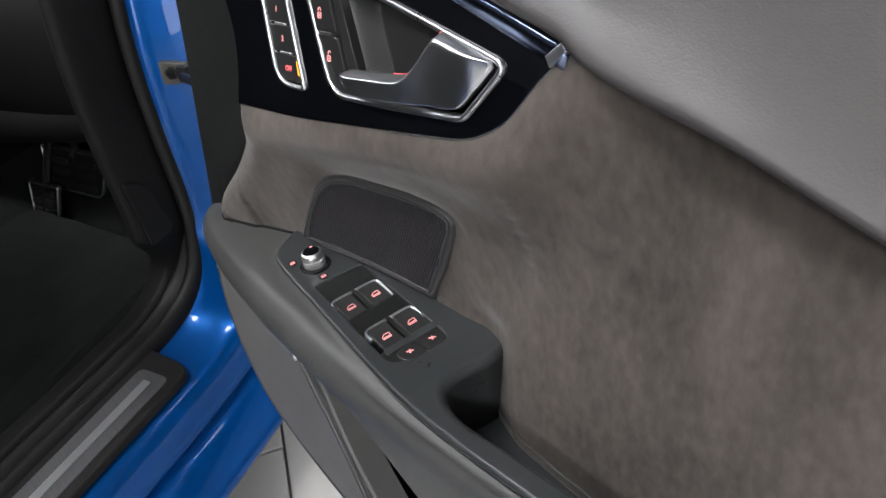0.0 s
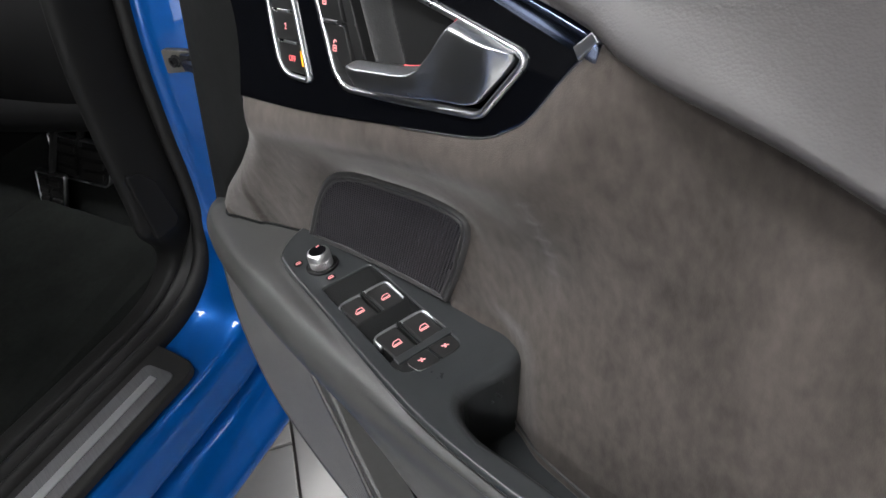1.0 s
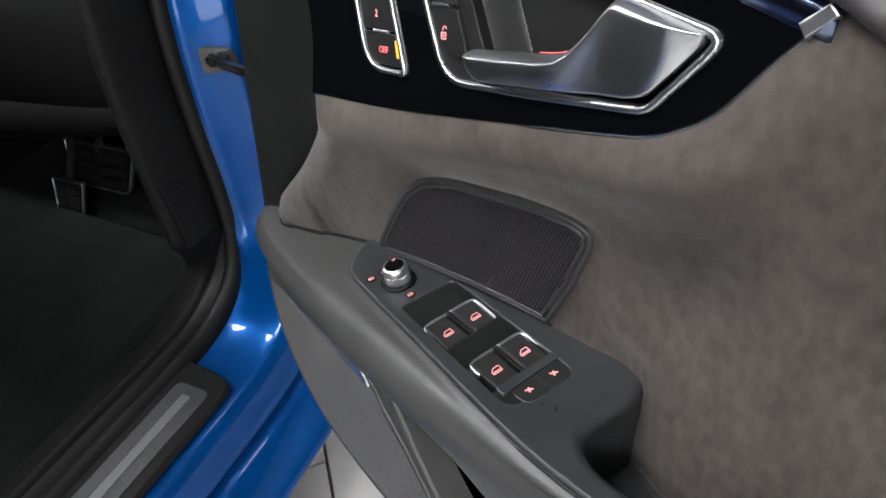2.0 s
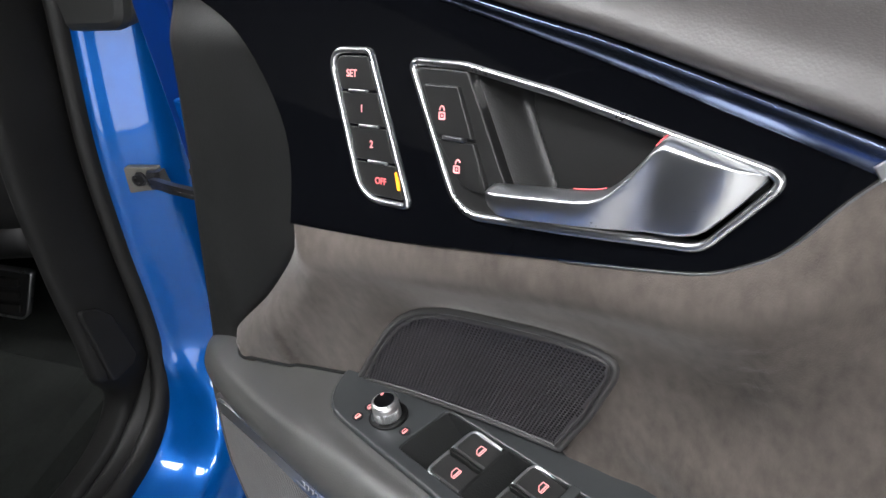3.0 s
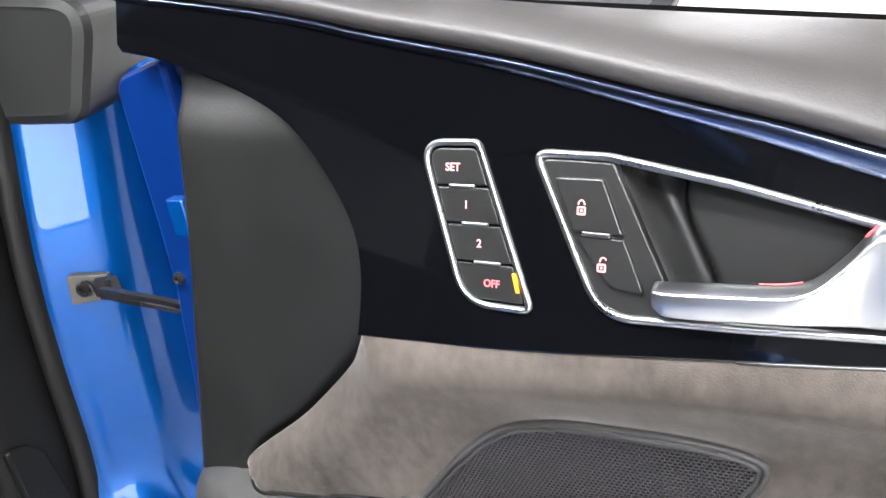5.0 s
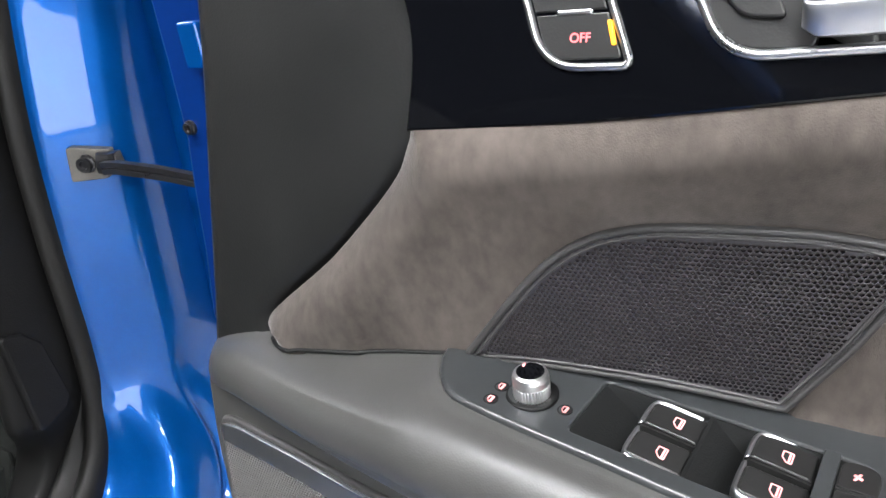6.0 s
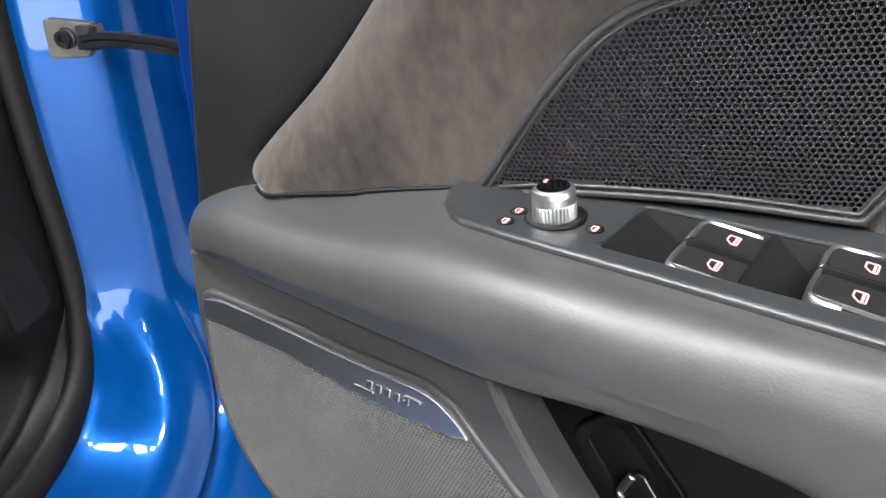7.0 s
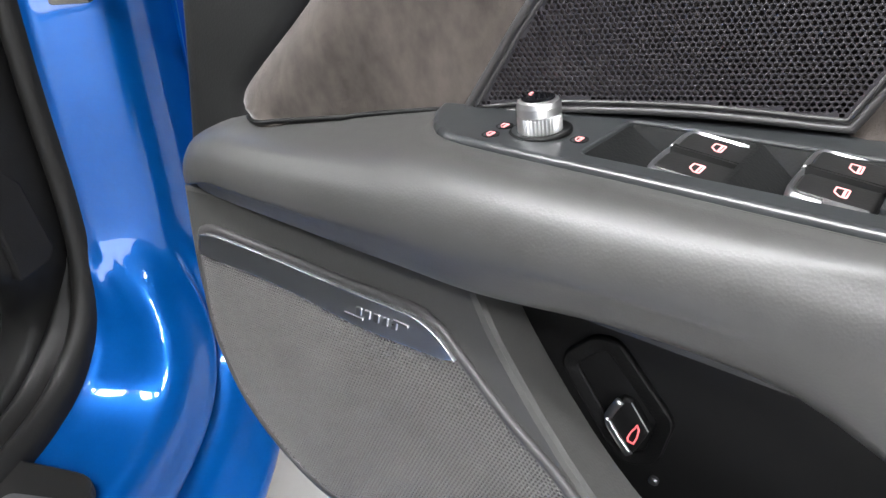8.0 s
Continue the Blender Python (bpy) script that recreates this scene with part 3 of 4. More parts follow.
bm = bmesh.new()
rings = []
for i, q in enumerate(strip_path()):
    k = i / 40
    wide = 0.0030 + 0.0066 * ease((k - 0.15) / 0.85)
    rings.append([bm.verts.new(on_trim(q.x, q.y + dv, w)) for dv, w in ((0.002, -0.006), (0.002, 0.0025), (-0.0004, 0.0032), (-wide * 0.22, 0.0030), (-wide, 0.0008), (-wide, -0.006))])
band(bm, rings)
bm.faces.new(rings[0]), bm.faces.new(rings[-1])
part("trim_strip", bm, STRIP, trim, "metal edge strip with a blue reflection in its colour", True)
part("strip_end", slab([(0.1965, 0.8650), (0.2065, 0.8735), (0.2025, 0.8775), (0.1930, 0.8700)], on_trim, -0.006, 0.0034, 0.0008), SATIN_METAL, trim, "satin chrome end piece")
part("trim_edge", sweep([on_trim(*q, -0.001) for q in flat(TRIM_LOW[3:], 24)], circle(0.0008, 6), (0, -1, 0.3)), DARK_METAL, trim, "thin grey edge line", True)

# seat memory switch
MEM = rounded([(-0.1015, 0.9045, 0.011), (-0.0655, 0.9045, 0.006), (-0.0325, 0.8207, 0.004), (-0.073, 0.8207, 0.024)], 7)
RIM_PROFILE = [(-0.0022, -0.006), (-0.0022, 0.0012), (-0.0012, 0.0024), (0.0002, 0.0026), (0.0012, 0.0014), (0.0013, -0.006)]
memory = part("memory_switch", slab(offset(MEM, -0.002), on_trim, -0.01, -0.0012), DEEP, door, "seat memory switch")
part("chrome_bezel", frame_bar(MEM, on_trim, RIM_PROFILE), CHROME, memory, "chrome bezel", True)
CUTS = [0.9045, 0.8818, 0.8627, 0.8432, 0.8207]


def mem_left(z):
    return -0.1015 + (0.9045 - z) / 0.0838 * 0.0285


def mem_right(z):
    return -0.0655 + (0.9045 - z) / 0.0838 * 0.033


for k, (z1, z0) in enumerate(zip(CUTS, CUTS[1:])):
    top_in, low_in = (0.0035 if k == 0 else 0.0006), (0.0035 if k == 3 else 0.0006)
    a, b = z1 - top_in, z0 + low_in
    loop = rounded([(mem_left(b) + 0.0032, b, 0.014 if k == 3 else 0.0006), (mem_right(b) - 0.0032, b, 0.002 if k == 3 else 0.0006),
                    (mem_right(a) - 0.0032, a, 0.004 if k == 0 else 0.0006), (mem_left(a) + 0.0032, a, 0.008 if k == 0 else 0.0006)], 5)
    key = part("memory_button", slab(loop, on_trim, -0.008, 0.0008, 0.0008), BUTTON, memory, "black push button with a lit symbol")
    cx, cz = ((-0.081, 0.8912), (-0.0725, 0.8722), (-0.0642, 0.8528), (-0.0562, 0.8328))[k]
    letters("letters", ("SET", "1", "2", "OFF")[k], lambda u, v, w, cx=cx, cz=cz: on_trim(cx + u, cz + v, 0.0009 + w), 0.0058 if k != 3 else 0.0054, RED if k == 3 else PINK, key)
    if k < 3:
        sx = (-0.0755, -0.067, -0.0592)[k]
        part("divider", slab(rounded([(sx - 0.0078, z0 - 0.0009, 0.0005), (sx + 0.0078, z0 - 0.0009, 0.0005), (sx + 0.0078, z0 + 0.0009, 0.0005), (sx - 0.0078, z0 + 0.0009, 0.0005)], 2), on_trim, -0.004, 0.0016, 0.0005), CHROME, memory, "chrome divider")
    else:
        part("indicator", slab(rounded([(-0.0420, 0.8295, 0.0008), (-0.0398, 0.8295, 0.0008), (-0.0425, 0.8395, 0.0008), (-0.0447, 0.8395, 0.0008)], 3), on_trim, -0.002, 0.0016, 0.0005), AMBER, memory, "amber indicator light")

# inner door handle with lock switch
handle = part("door_handle", frame_bar(BEZ, on_trim, [(-0.0026, -0.006), (-0.0026, 0.0014), (-0.0014, 0.0028), (0.0004, 0.003), (0.0014, 0.0016), (0.0015, -0.006)]), CHROME, door, "inner door handle in a chrome frame", True)
part("recess", slab(offset(BEZ, -0.001), on_trim, -0.034, -0.030), DEEP, handle, "black handle recess")
lock_base = part("lock_switch", slab(rounded([(-0.0315, 0.8970, 0.004), (0.0065, 0.8955, 0.003), (0.0365, 0.8375, 0.006), (0.0350, 0.8258, 0.004), (0.0035, 0.8258, 0.022)], 6), on_trim, -0.008, 0.0012, 0.001), BUTTON, handle, "black lock switch panel")
for k, loop in enumerate(([(-0.0225, 0.8885, 0.002), (0.0025, 0.8880, 0.002), (0.0135, 0.8625, 0.0006), (-0.0118, 0.8630, 0.0006)], [(-0.0112, 0.8612, 0.0006), (0.0142, 0.8608, 0.0006), (0.0250, 0.8365, 0.002), (0.0085, 0.8375, 0.012)])):
    key = part("lock_button", slab(rounded(loop, 4), on_trim, 0.0, 0.0040, 0.0011), BUTTON, lock_base, "black lock button with a red padlock")
    cx, cz = ((-0.0075, 0.8745), (0.0038, 0.8485))[k]
    body_loop = rounded([(cx - 0.0022, cz - 0.0035, 0.0008), (cx + 0.0022, cz - 0.0035, 0.0008), (cx + 0.0022, cz + 0.0005, 0.0008), (cx - 0.0022, cz + 0.0005, 0.0008)], 3)
    bm = frame_bar(body_loop, on_trim, [(-0.0008, 0.0040), (0.0, 0.0040), (0.0, 0.0043), (-0.0008, 0.0043)])
    slab(rounded([(cx - 0.0005, cz - 0.0021, 0.0002), (cx + 0.0005, cz - 0.0021, 0.0002), (cx + 0.0005, cz - 0.0009, 0.0002), (cx - 0.0005, cz - 0.0009, 0.0002)], 2), on_trim, 0.0040, 0.0043, 0, bm)
    arc = [(cx + 0.0016 * math.cos(a) + (0.0008 if k else 0), cz + 0.0012 + 0.0022 * math.sin(a)) for a in steps(math.pi * (0.0 if not k else 0.15), math.pi, 8)]
    sweep([on_trim(*q, 0.0042) for q in arc], circle(0.0004, 5), (0, -1, 0.3), bm=bm)
    part("padlock_symbol", bm, PINK, key)
part("lock_divider", slab(rounded([(-0.0068, 0.8611, 0.0004), (0.0075, 0.8608, 0.0004), (0.0075, 0.8632, 0.0004), (-0.0068, 0.8635, 0.0004)], 2), on_trim, 0.0, 0.0048, 0.0006), DARK_METAL, lock_base, "dull grey divider")
# curved black cup behind the lever
cup_top, cup_low = line([(0.008, 0.8955), (0.036, 0.8905), (0.10, 0.877), (0.16, 0.8625)]), line([(0.008, 0.88), (0.036, 0.832), (0.10, 0.829), (0.16, 0.855)])


def cup(u, v):
    x = 0.008 + 0.150 * u
    z = cup_low(x) * (1 - v) + cup_top(x) * v
    edge = 0.0545 - 0.0175 * ease((z - 0.838) / 0.054) - 0.004 * math.sin(math.pi * max(0, min(1, (z - 0.838) / 0.054)))
    step = ease((x - edge) / 0.0035)
    side = 0.020 * (1 - ease((x - 0.0025 - (0.8955 - z) / 0.058 * 0.030) / 0.020))
    return on_trim(x, z, side - 0.024 + 0.012 * step + 0.008 * max(0.0, (x - edge) / 0.11) * step)


part("handle_cup", grid(cup, steps(0, 1, 90), steps(0, 1, 20)), BUTTON, handle, "curved matt black cup", True)
LEVER_TOP = line([(0.0300, 0.8432), (0.060, 0.8452), (0.084, 0.8470), (0.094, 0.8500), (0.105, 0.8600), (0.1165, 0.8735), (0.1225, 0.8732), (0.150, 0.8658), (0.1585, 0.8632)])
LEVER_LOW = line([(0.0300, 0.8325), (0.036, 0.8290), (0.074, 0.8308), (0.110, 0.8332), (0.134, 0.8358), (0.1455, 0.8455), (0.1585, 0.8602)])


def lever_at(u, v):
    x = 0.0300 + 0.1285 * u
    low, top = LEVER_LOW(x), LEVER_TOP(x)
    z = low + (top - low) * v
    paddle = ease((x - 0.080) / 0.035)
    ridge = 0.70 + 0.18 * paddle
    out = 0.0135 - 0.0025 * paddle
    low_w = 0.0095 - 0.0045 * paddle
    if v < ridge:
        k = v / ridge
        w = low_w + (out - low_w) * math.sin(k * math.pi / 2) * (1 - 0.18 * paddle * math.sin(math.pi * k))
    else:
        w = out - 0.0075 * ((v - ridge) / (1 - ridge)) ** 1.5
    return on_trim(x, z, w * (1 - 0.45 * ease((u - 0.88) / 0.12)))


part("lever", grid(lever_at, steps(0, 1, 60), steps(0, 1, 28), thick=on_trim(0, 0.86, -0.004) - on_trim(0, 0.86, 0)), SATIN_METAL, handle, "satin aluminium pull lever", True)
for x0, x1 in ((0.074, 0.091), (0.112, 0.1165)):
    part("glow_line", sweep([on_trim(x, LEVER_TOP(x) + 0.0006, 0.0030) for x in steps(x0, x1, 8)], circle(0.00028, 5), (0, -1, 0.3)), RED, handle, "thin red lit line")

# suede card
LEFT = line([(0.40, -0.272), (0.640, -0.274), (0.650, -0.282), (0.660, -0.279), (0.674, -0.263), (0.707, -0.220), (0.735, -0.190), (0.767, -0.159), (0.780, -0.151), (0.793, -0.1455), (0.90, -0.1455)])
LEFT_LINE = [Vector((LEFT(z), z)) for z in steps(0.645, 0.793, 26)]
LIP_LINE = [Vector(q) for q in flat(TRIM_LOW, 36)]


def base_y(x, z):
    return 0.0085 + 0.0965 * (x - 0.031) - 0.05 * (z - 0.648)


def near(points, p):
    """The nearest place on an open line, and its distance."""
    best, gap = None, 9.0
    for a, b in zip(points, points[1:]):
        e = b - a
        q = a + e * max(0.0, min(1.0, (p - a).dot(e) / max(e.length_squared, 1e-12)))
        if (q - p).length < gap:
            best, gap = q, (q - p).length
    return best, gap


def suede_base(x, z):
    near_grille = base_y(x, z) if z > 0.645 else base_y(x, 0.645) - 0.30 * (0.645 - z)
    rear = 0.014 - 0.10 * (x - 0.085) - 0.17 * (0.72 - z)
    edge = 0.0345 + 0.533 * max(0.0, z - 0.643)
    tuck = 0.010 * ease((0.658 - z) / 0.008) * ease((0.040 - x) / 0.01) * ease((x + 0.136) / 0.01)
    tuck += 0.006 * ease((0.668 - z) / 0.03) * ease((x - 0.07) / 0.03) * ease((0.150 - x) / 0.04)
    return near_grille + (rear - near_grille) * ease((x - edge - 0.02) / 0.09) + tuck


GRILLE = ccw(flat([(-0.1385, 0.6475), (-0.119, 0.6725), (-0.100, 0.6965), (-0.080, 0.7175), (-0.061, 0.7305), (-0.042, 0.7370), (-0.020, 0.7400), (0.030, 0.7405), (0.055, 0.7385)], 34)
             + flat([(0.0665, 0.7365), (0.0755, 0.7325), (0.0790, 0.7265), (0.0770, 0.7165)], 8) + [(0.0595, 0.6825), (0.0345, 0.6430)]
             + flat([(0.030, 0.6430), (-0.026, 0.6485), (-0.088, 0.6500), (-0.130, 0.6470)], 12))
GRILLE = [(-0.1385 + (u + 0.1385) * 1.015, 0.6475 + (v - 0.6475) * 1.045) for u, v in GRILLE]
GRILLE_RING = [Vector(q) for q in GRILLE + GRILLE[:1]]


def slope(d, width, power):
    """Falls from 1 to 0 over the width, softly at the end."""
    start = d - 0.020
    run = 0.5 * (start + math.sqrt(start * start + 0.00016))
    return max(0.0, 1 - run / max(0.004, width - 0.020)) ** power


def suede_at(x, z):
    p = Vector((x, z))
    y = suede_base(x, z)
    q, d = near(LEFT_LINE, p)
    edge = -0.039 + 0.10 * (q.y - 0.65)
    gap = 0.2
    if -0.2 < x < 0.16 and 0.60 < z < 0.82:
        gap = 0.0 if inside(GRILLE, x, z) else near(GRILLE_RING, p)[1]
    power = 1.0 + 0.6 * ease(gap / 0.05)
    ridge = max(0.0, y - edge) * slope(d, (3.5e3 + (d + gap + 0.0005) ** -4) ** -0.25, power)
    roll = 0.017 * (1 - d / 0.030) ** 2 if d < 0.030 else 0.0
    q, d = near(LIP_LINE, p)
    low = (q.y - 0.86) * T18 - 0.0120
    lip = max(0.0, y - low) * slope(d, (3.5e3 + (d + gap + 0.0005) ** -4) ** -0.25, power) * (1 - ease((q.x - 0.195) / 0.04) * 0.5)
    roll = max(roll, 0.0118 * (1 - d / 0.032) ** 2 if d < 0.032 else 0.0)
    high = (ridge ** 3 + lip ** 3) ** (1 / 3) * ease((z - 0.612) / 0.028)
    return Vector((x, y - high + roll, z))


STRIP_Z = line([(q[0], q[1] + 0.002) for q in TRIM_TOP] + [(0.225, 0.864), (0.285, 0.8425), (0.35, 0.816), (0.45, 0.776), (0.70, 0.68)])
LIP_Z = line(TRIM_LOW)


def suede_top(x):
    return LIP_Z(x) + (STRIP_Z(x) + 0.012 - LIP_Z(x)) * ease((x - 0.2045) / 0.012)


def suede_cell(u, v):
    x0 = LEFT(0.608 + (0.793 - 0.608) * v)
    x = x0 + (0.70 - x0) * (0.5 * u + 0.5 * u ** 2)
    foot = 0.608 - 0.048 * ease((x - 0.01) / 0.07)
    return suede_at(x, foot + (suede_top(x) - foot) * v)


part("suede_panel", grid(suede_cell, [0, 0.002, 0.004, 0.006, 0.009] + steps(0.013, 1, 150), [1 - (1 - k / 110) ** 1.25 for k in range(111)], thick=(0, 0.006, 0)), SUEDE, door,
     "brushed brownish grey suede door card", True)

# leather shoulder under the window


def shoulder_at(x, k):
    z0 = STRIP_Z(x)
    right = ease((x - 0.19) / 0.12)
    y0 = (z0 - 0.86) * T18 * (1 - right) + 0.006 * right + 0.001
    zb = 0.9785 - 0.122 * (x + 0.195)
    rise = max(zb - z0, 0.0)
    nose = 0.0135 + 0.012 * right
    pts = [(y0 + 0.012, z0 - 0.001), (y0 - 0.002, z0 + 0.0015), (y0 - 0.008 - 0.014 * right, z0 + 0.006 + 0.010 * right), (y0 - 0.006 - 0.014 * right, z0 + nose),
           (y0 + 0.012, z0 + nose + 0.22 * rise + 0.004), (0.5 * (y0 + 0.1) + 0.01, z0 + nose * 0.7 + 0.66 * rise), (0.094, zb), (0.102, zb - 0.003)]
    q = curve(pts, 28)[k]
    return Vector((x, q.x, q.y))


part("shoulder", grid(lambda x, k: shoulder_at(x, k), steps(-0.360, 0.74, 70), list(range(29)), thick=(0, 0.012, -0.006)), SHOULDER, door, "grained grey leather shoulder under the window", True)
part("window_seal", sweep([(x, 0.104, 0.9785 - 0.122 * (x + 0.195)) for x in steps(-0.20, 0.74, 30)], [(-0.004, -0.012), (0.006, -0.012), (0.006, -0.001), (0.002, 0.0012), (-0.003, 0.0)]), FLOCK, door, "black rubber window seal")
part("outer_seal", sweep([(x, 0.135, 0.9765 - 0.122 * (x + 0.195)) for x in steps(-0.20, 0.74, 30)], [(-0.014, -0.012), (0.010, -0.012), (0.010, -0.004), (-0.006, -0.002)]), FLOCK, door, "black outer window seal")
part("lock_cap", lathe((-0.150, 0.078, 0.9795), [(0.0, 0.0), (0.011, 0.0), (0.011, 0.002), (0.009, 0.003), (0.001, 0.003)], 24), SHOULDER, door, "small round cap")

# mirror foot with warning light
foot = part("mirror_foot", slab(rounded([(-0.372, 0.972, 0.01), (-0.202, 0.955, 0.004), (-0.205, 1.11, 0.01), (-0.315, 1.11, 0.02), (-0.350, 1.03, 0.03)], 5), lambda u, v, w: Vector((u, 0.125 - w, v)), 0.0, 0.028, 0.006), SATIN, door, "black plastic mirror foot")
lamp_unit = part("warning_light", slab(rounded([(-0.318, 1.005, 0.006), (-0.283, 1.002, 0.006), (-0.279, 1.06, 0.006), (-0.315, 1.06, 0.006)], 5), lambda u, v, w: Vector((u, 0.098 - w, v)), 0.0, 0.006, 0.003), DEEP, foot, "black warning light cover")
part("symbol", slab(rounded([(-0.306, 1.016, 0.002), (-0.291, 1.015, 0.002), (-0.294, 1.026, 0.002), (-0.303, 1.026, 0.002)], 3), lambda u, v, w: Vector((u, 0.0925 - w, v)), 0.0, 0.001), RED, lamp_unit)

# outside mirror
GLASS_A, GLASS_B = Vector((-0.137, 0.171, 0)), Vector((-0.034, 0.351, 0))
GDIR = (GLASS_B - GLASS_A).normalized()
GNORM = Vector((GDIR.y, -GDIR.x, 0))


def on_glass(u, v, w=0.0):
    return GLASS_A + GDIR * u + GNORM * w + Vector((0, 0, v))


glass_loop = rounded([(-0.002, 0.974, 0.02), (0.055, 0.935, 0.05), (0.185, 0.930, 0.04), (0.210, 0.968, 0.03), (0.205, 1.06, 0.03), (0.02, 1.07, 0.03)], 6)
mirror = part("mirror_housing", frame_bar(offset(glass_loop, 0.012), on_glass, [(-0.011, -0.004), (-0.006, 0.006), (0.010, 0.004), (0.024, -0.02), (0.02, -0.06), (-0.01, -0.085), (-0.05, -0.09)]), HOUSING, door, "glossy charcoal outside mirror", True)
part("mirror_glass", slab(offset(glass_loop, 0.002), on_glass, -0.006, -0.001), MIRROR, mirror, "clear mirror glass")
part("mirror_arm", sweep(curve([(-0.26, 0.135, 0.985), (-0.20, 0.15, 0.980), (-0.15, 0.185, 0.985), (-0.105, 0.245, 1.0)], 14), circle(0.024, 20, 0.034)), NAVY, mirror, "dark blue mirror arm", True)

# round leather cover at the hinge end
COVER_L = line([(0.61, -0.366), (0.628, -0.362), (0.736, -0.347), (0.83, -0.334), (0.92, -0.328), (0.985, -0.332)])


def cover_at(u, z):
    x0 = COVER_L(z)
    x = x0 + (-0.125 - x0) * u
    y = -0.013 + 0.165 * (z - 0.628) - 0.010 * math.sin(math.pi * min(1, u * 1.1)) + 0.022 * max(0, 1 - u / 0.07) ** 2
    y += 0.05 * ease((x - LEFT(z) + 0.012) / 0.05) * ease((0.80 - z) / 0.05) + 0.012 * ease((z - 0.90) / 0.04) + 0.012 * ease((x + 0.17) / 0.04)
    return Vector((x, y, z))


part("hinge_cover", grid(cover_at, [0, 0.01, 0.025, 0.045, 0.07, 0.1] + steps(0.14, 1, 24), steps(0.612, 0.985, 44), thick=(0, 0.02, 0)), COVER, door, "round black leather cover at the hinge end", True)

# leather armrest
def deck_z(x):
    """The switch panel falls to the rear."""
    return 0.6463 - 0.075 * (max(-0.15, min(0.10, x)) + 0.047)


FRONT = line([(-0.362, -0.024), (-0.33, -0.042), (-0.26, -0.064), (-0.19, -0.078), (-0.10, -0.090), (0.0, -0.096), (0.10, -0.096), (0.20, -0.094), (0.60, -0.085)])
UNDER = line([(-0.362, 0.588), (-0.25, 0.594), (-0.15, 0.590), (-0.10, 0.586), (-0.03, 0.586), (0.03, 0.575), (0.065, 0.553), (0.10, 0.525), (0.15, 0.492), (0.30, 0.46), (0.60, 0.45)])
CREST = line([(-0.362, 0.624), (-0.30, 0.643), (-0.27, 0.6455), (-0.20, 0.6480), (-0.15, 0.6500), (-0.10, 0.6490), (0.0, 0.6418), (0.10, 0.6345), (0.6, 0.6345)])
PLATE_FRONT = line([(-0.150, -0.004), (-0.146, -0.022), (-0.132, -0.043), (-0.115, -0.0505), (-0.04, -0.0615), (0.086, -0.0790), (0.17, -0.0825), (0.60, -0.074)])


def armrest_section(x):
    yf, zb, zt = FRONT(x), UNDER(x), CREST(x)
    inner = 0.03 if x < -0.155 else 0.03 + (PLATE_FRONT(x) + 0.0025 - 0.03) * ease((x + 0.155) / 0.012)
    inner = max(inner, yf + 0.012)
    pts = [(inner, zt - 0.03), (inner, zt), (inner * 0.5 + (yf + 0.022) * 0.5, zt), (yf + 0.018, zt - 0.0040), (yf + 0.007, zt - 0.0115), (yf + 0.0012, zt - 0.021), (yf, zt - 0.032 - 0.1 * (zt - zb - 0.05)),
           (yf + 0.003, zb + 0.018), (yf + 0.009, zb + 0.005), (yf + 0.018, zb), (yf + 0.035, zb + 0.006), (yf + 0.045, zb + 0.03)]
    if x > -0.15:
        pts[1] = (inner, deck_z(x) - 0.0052)
        pts[2] = (inner * 0.6 + (yf + 0.018) * 0.4, deck_z(x) - 0.0044)
    tight = ease((yf + 0.040 - inner) / 0.02)
    for i, goal in ((2, (inner * 0.7 + yf * 0.3, deck_z(x) - 0.0050)), (3, (inner * 0.4 + yf * 0.6, zt - 0.0070))):
        pts[i] = tuple(p + (q - p) * tight for p, q in zip(pts[i], goal))
    return pts


bm = bmesh.new()
rings = []
for x in [-0.3625, -0.362, -0.360, -0.357, -0.353, -0.348] + steps(-0.342, 0.60, 90):
    q = [(p.x, p.y) for p in curve(armrest_section(x), 36)]
    if x < -0.345:
        s = math.sqrt(max(0.0, 1 - ((-0.345 - x) / 0.0176) ** 2))
        cy, cz = FRONT(x) + 0.02, 0.5 * (UNDER(x) + CREST(x))
        q = [(cy + (a - cy) * s, cz + (b - cz) * s) for a, b in q]
    rings.append([bm.verts.new((x, a, b)) for a, b in q])
band(bm, rings)
bm.faces.new(rings[0]), bm.faces.new(rings[-1])
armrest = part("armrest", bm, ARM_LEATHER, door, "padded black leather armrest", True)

part("suede_gap", sweep([(x, suede_at(x, CREST(x) + 0.003).y - 0.0012, CREST(x) + 0.0008) for x in steps(-0.276, -0.140, 28)], circle(0.0014, 6)), DEEP, door, "dark gap under the suede", True)

# switch panel on the armrest
def on_deck(x, y, w=0.0):
    return Vector((x, y, deck_z(x) + w))


plate_loop = ccw([(x, PLATE_FRONT(x)) for x in [-0.150, -0.149, -0.147, -0.143, -0.138, -0.132, -0.125, -0.115] + steps(-0.10, 0.60, 30)]
                 + flat([(0.60, -0.056), (0.30, -0.063), (0.17, -0.0645), (0.14, -0.0630), (0.123, -0.058), (0.113, -0.048), (0.1135, -0.032), (0.1170, -0.020), (0.1190, -0.010), (0.1185, 0.000), (0.1150, 0.010), (0.103, 0.0170)], 40)
                 + [(0.05, 0.0185), (0.035, 0.0165), (-0.05, 0.010), (-0.146, 0.0035)])
PACK = rounded([(-0.0525, 0.0005, 0.007), (-0.0600, -0.0485, 0.005), (0.0680, -0.0645, 0.015), (0.0825, -0.0130, 0.013)], 8)
bm = bmesh.new()
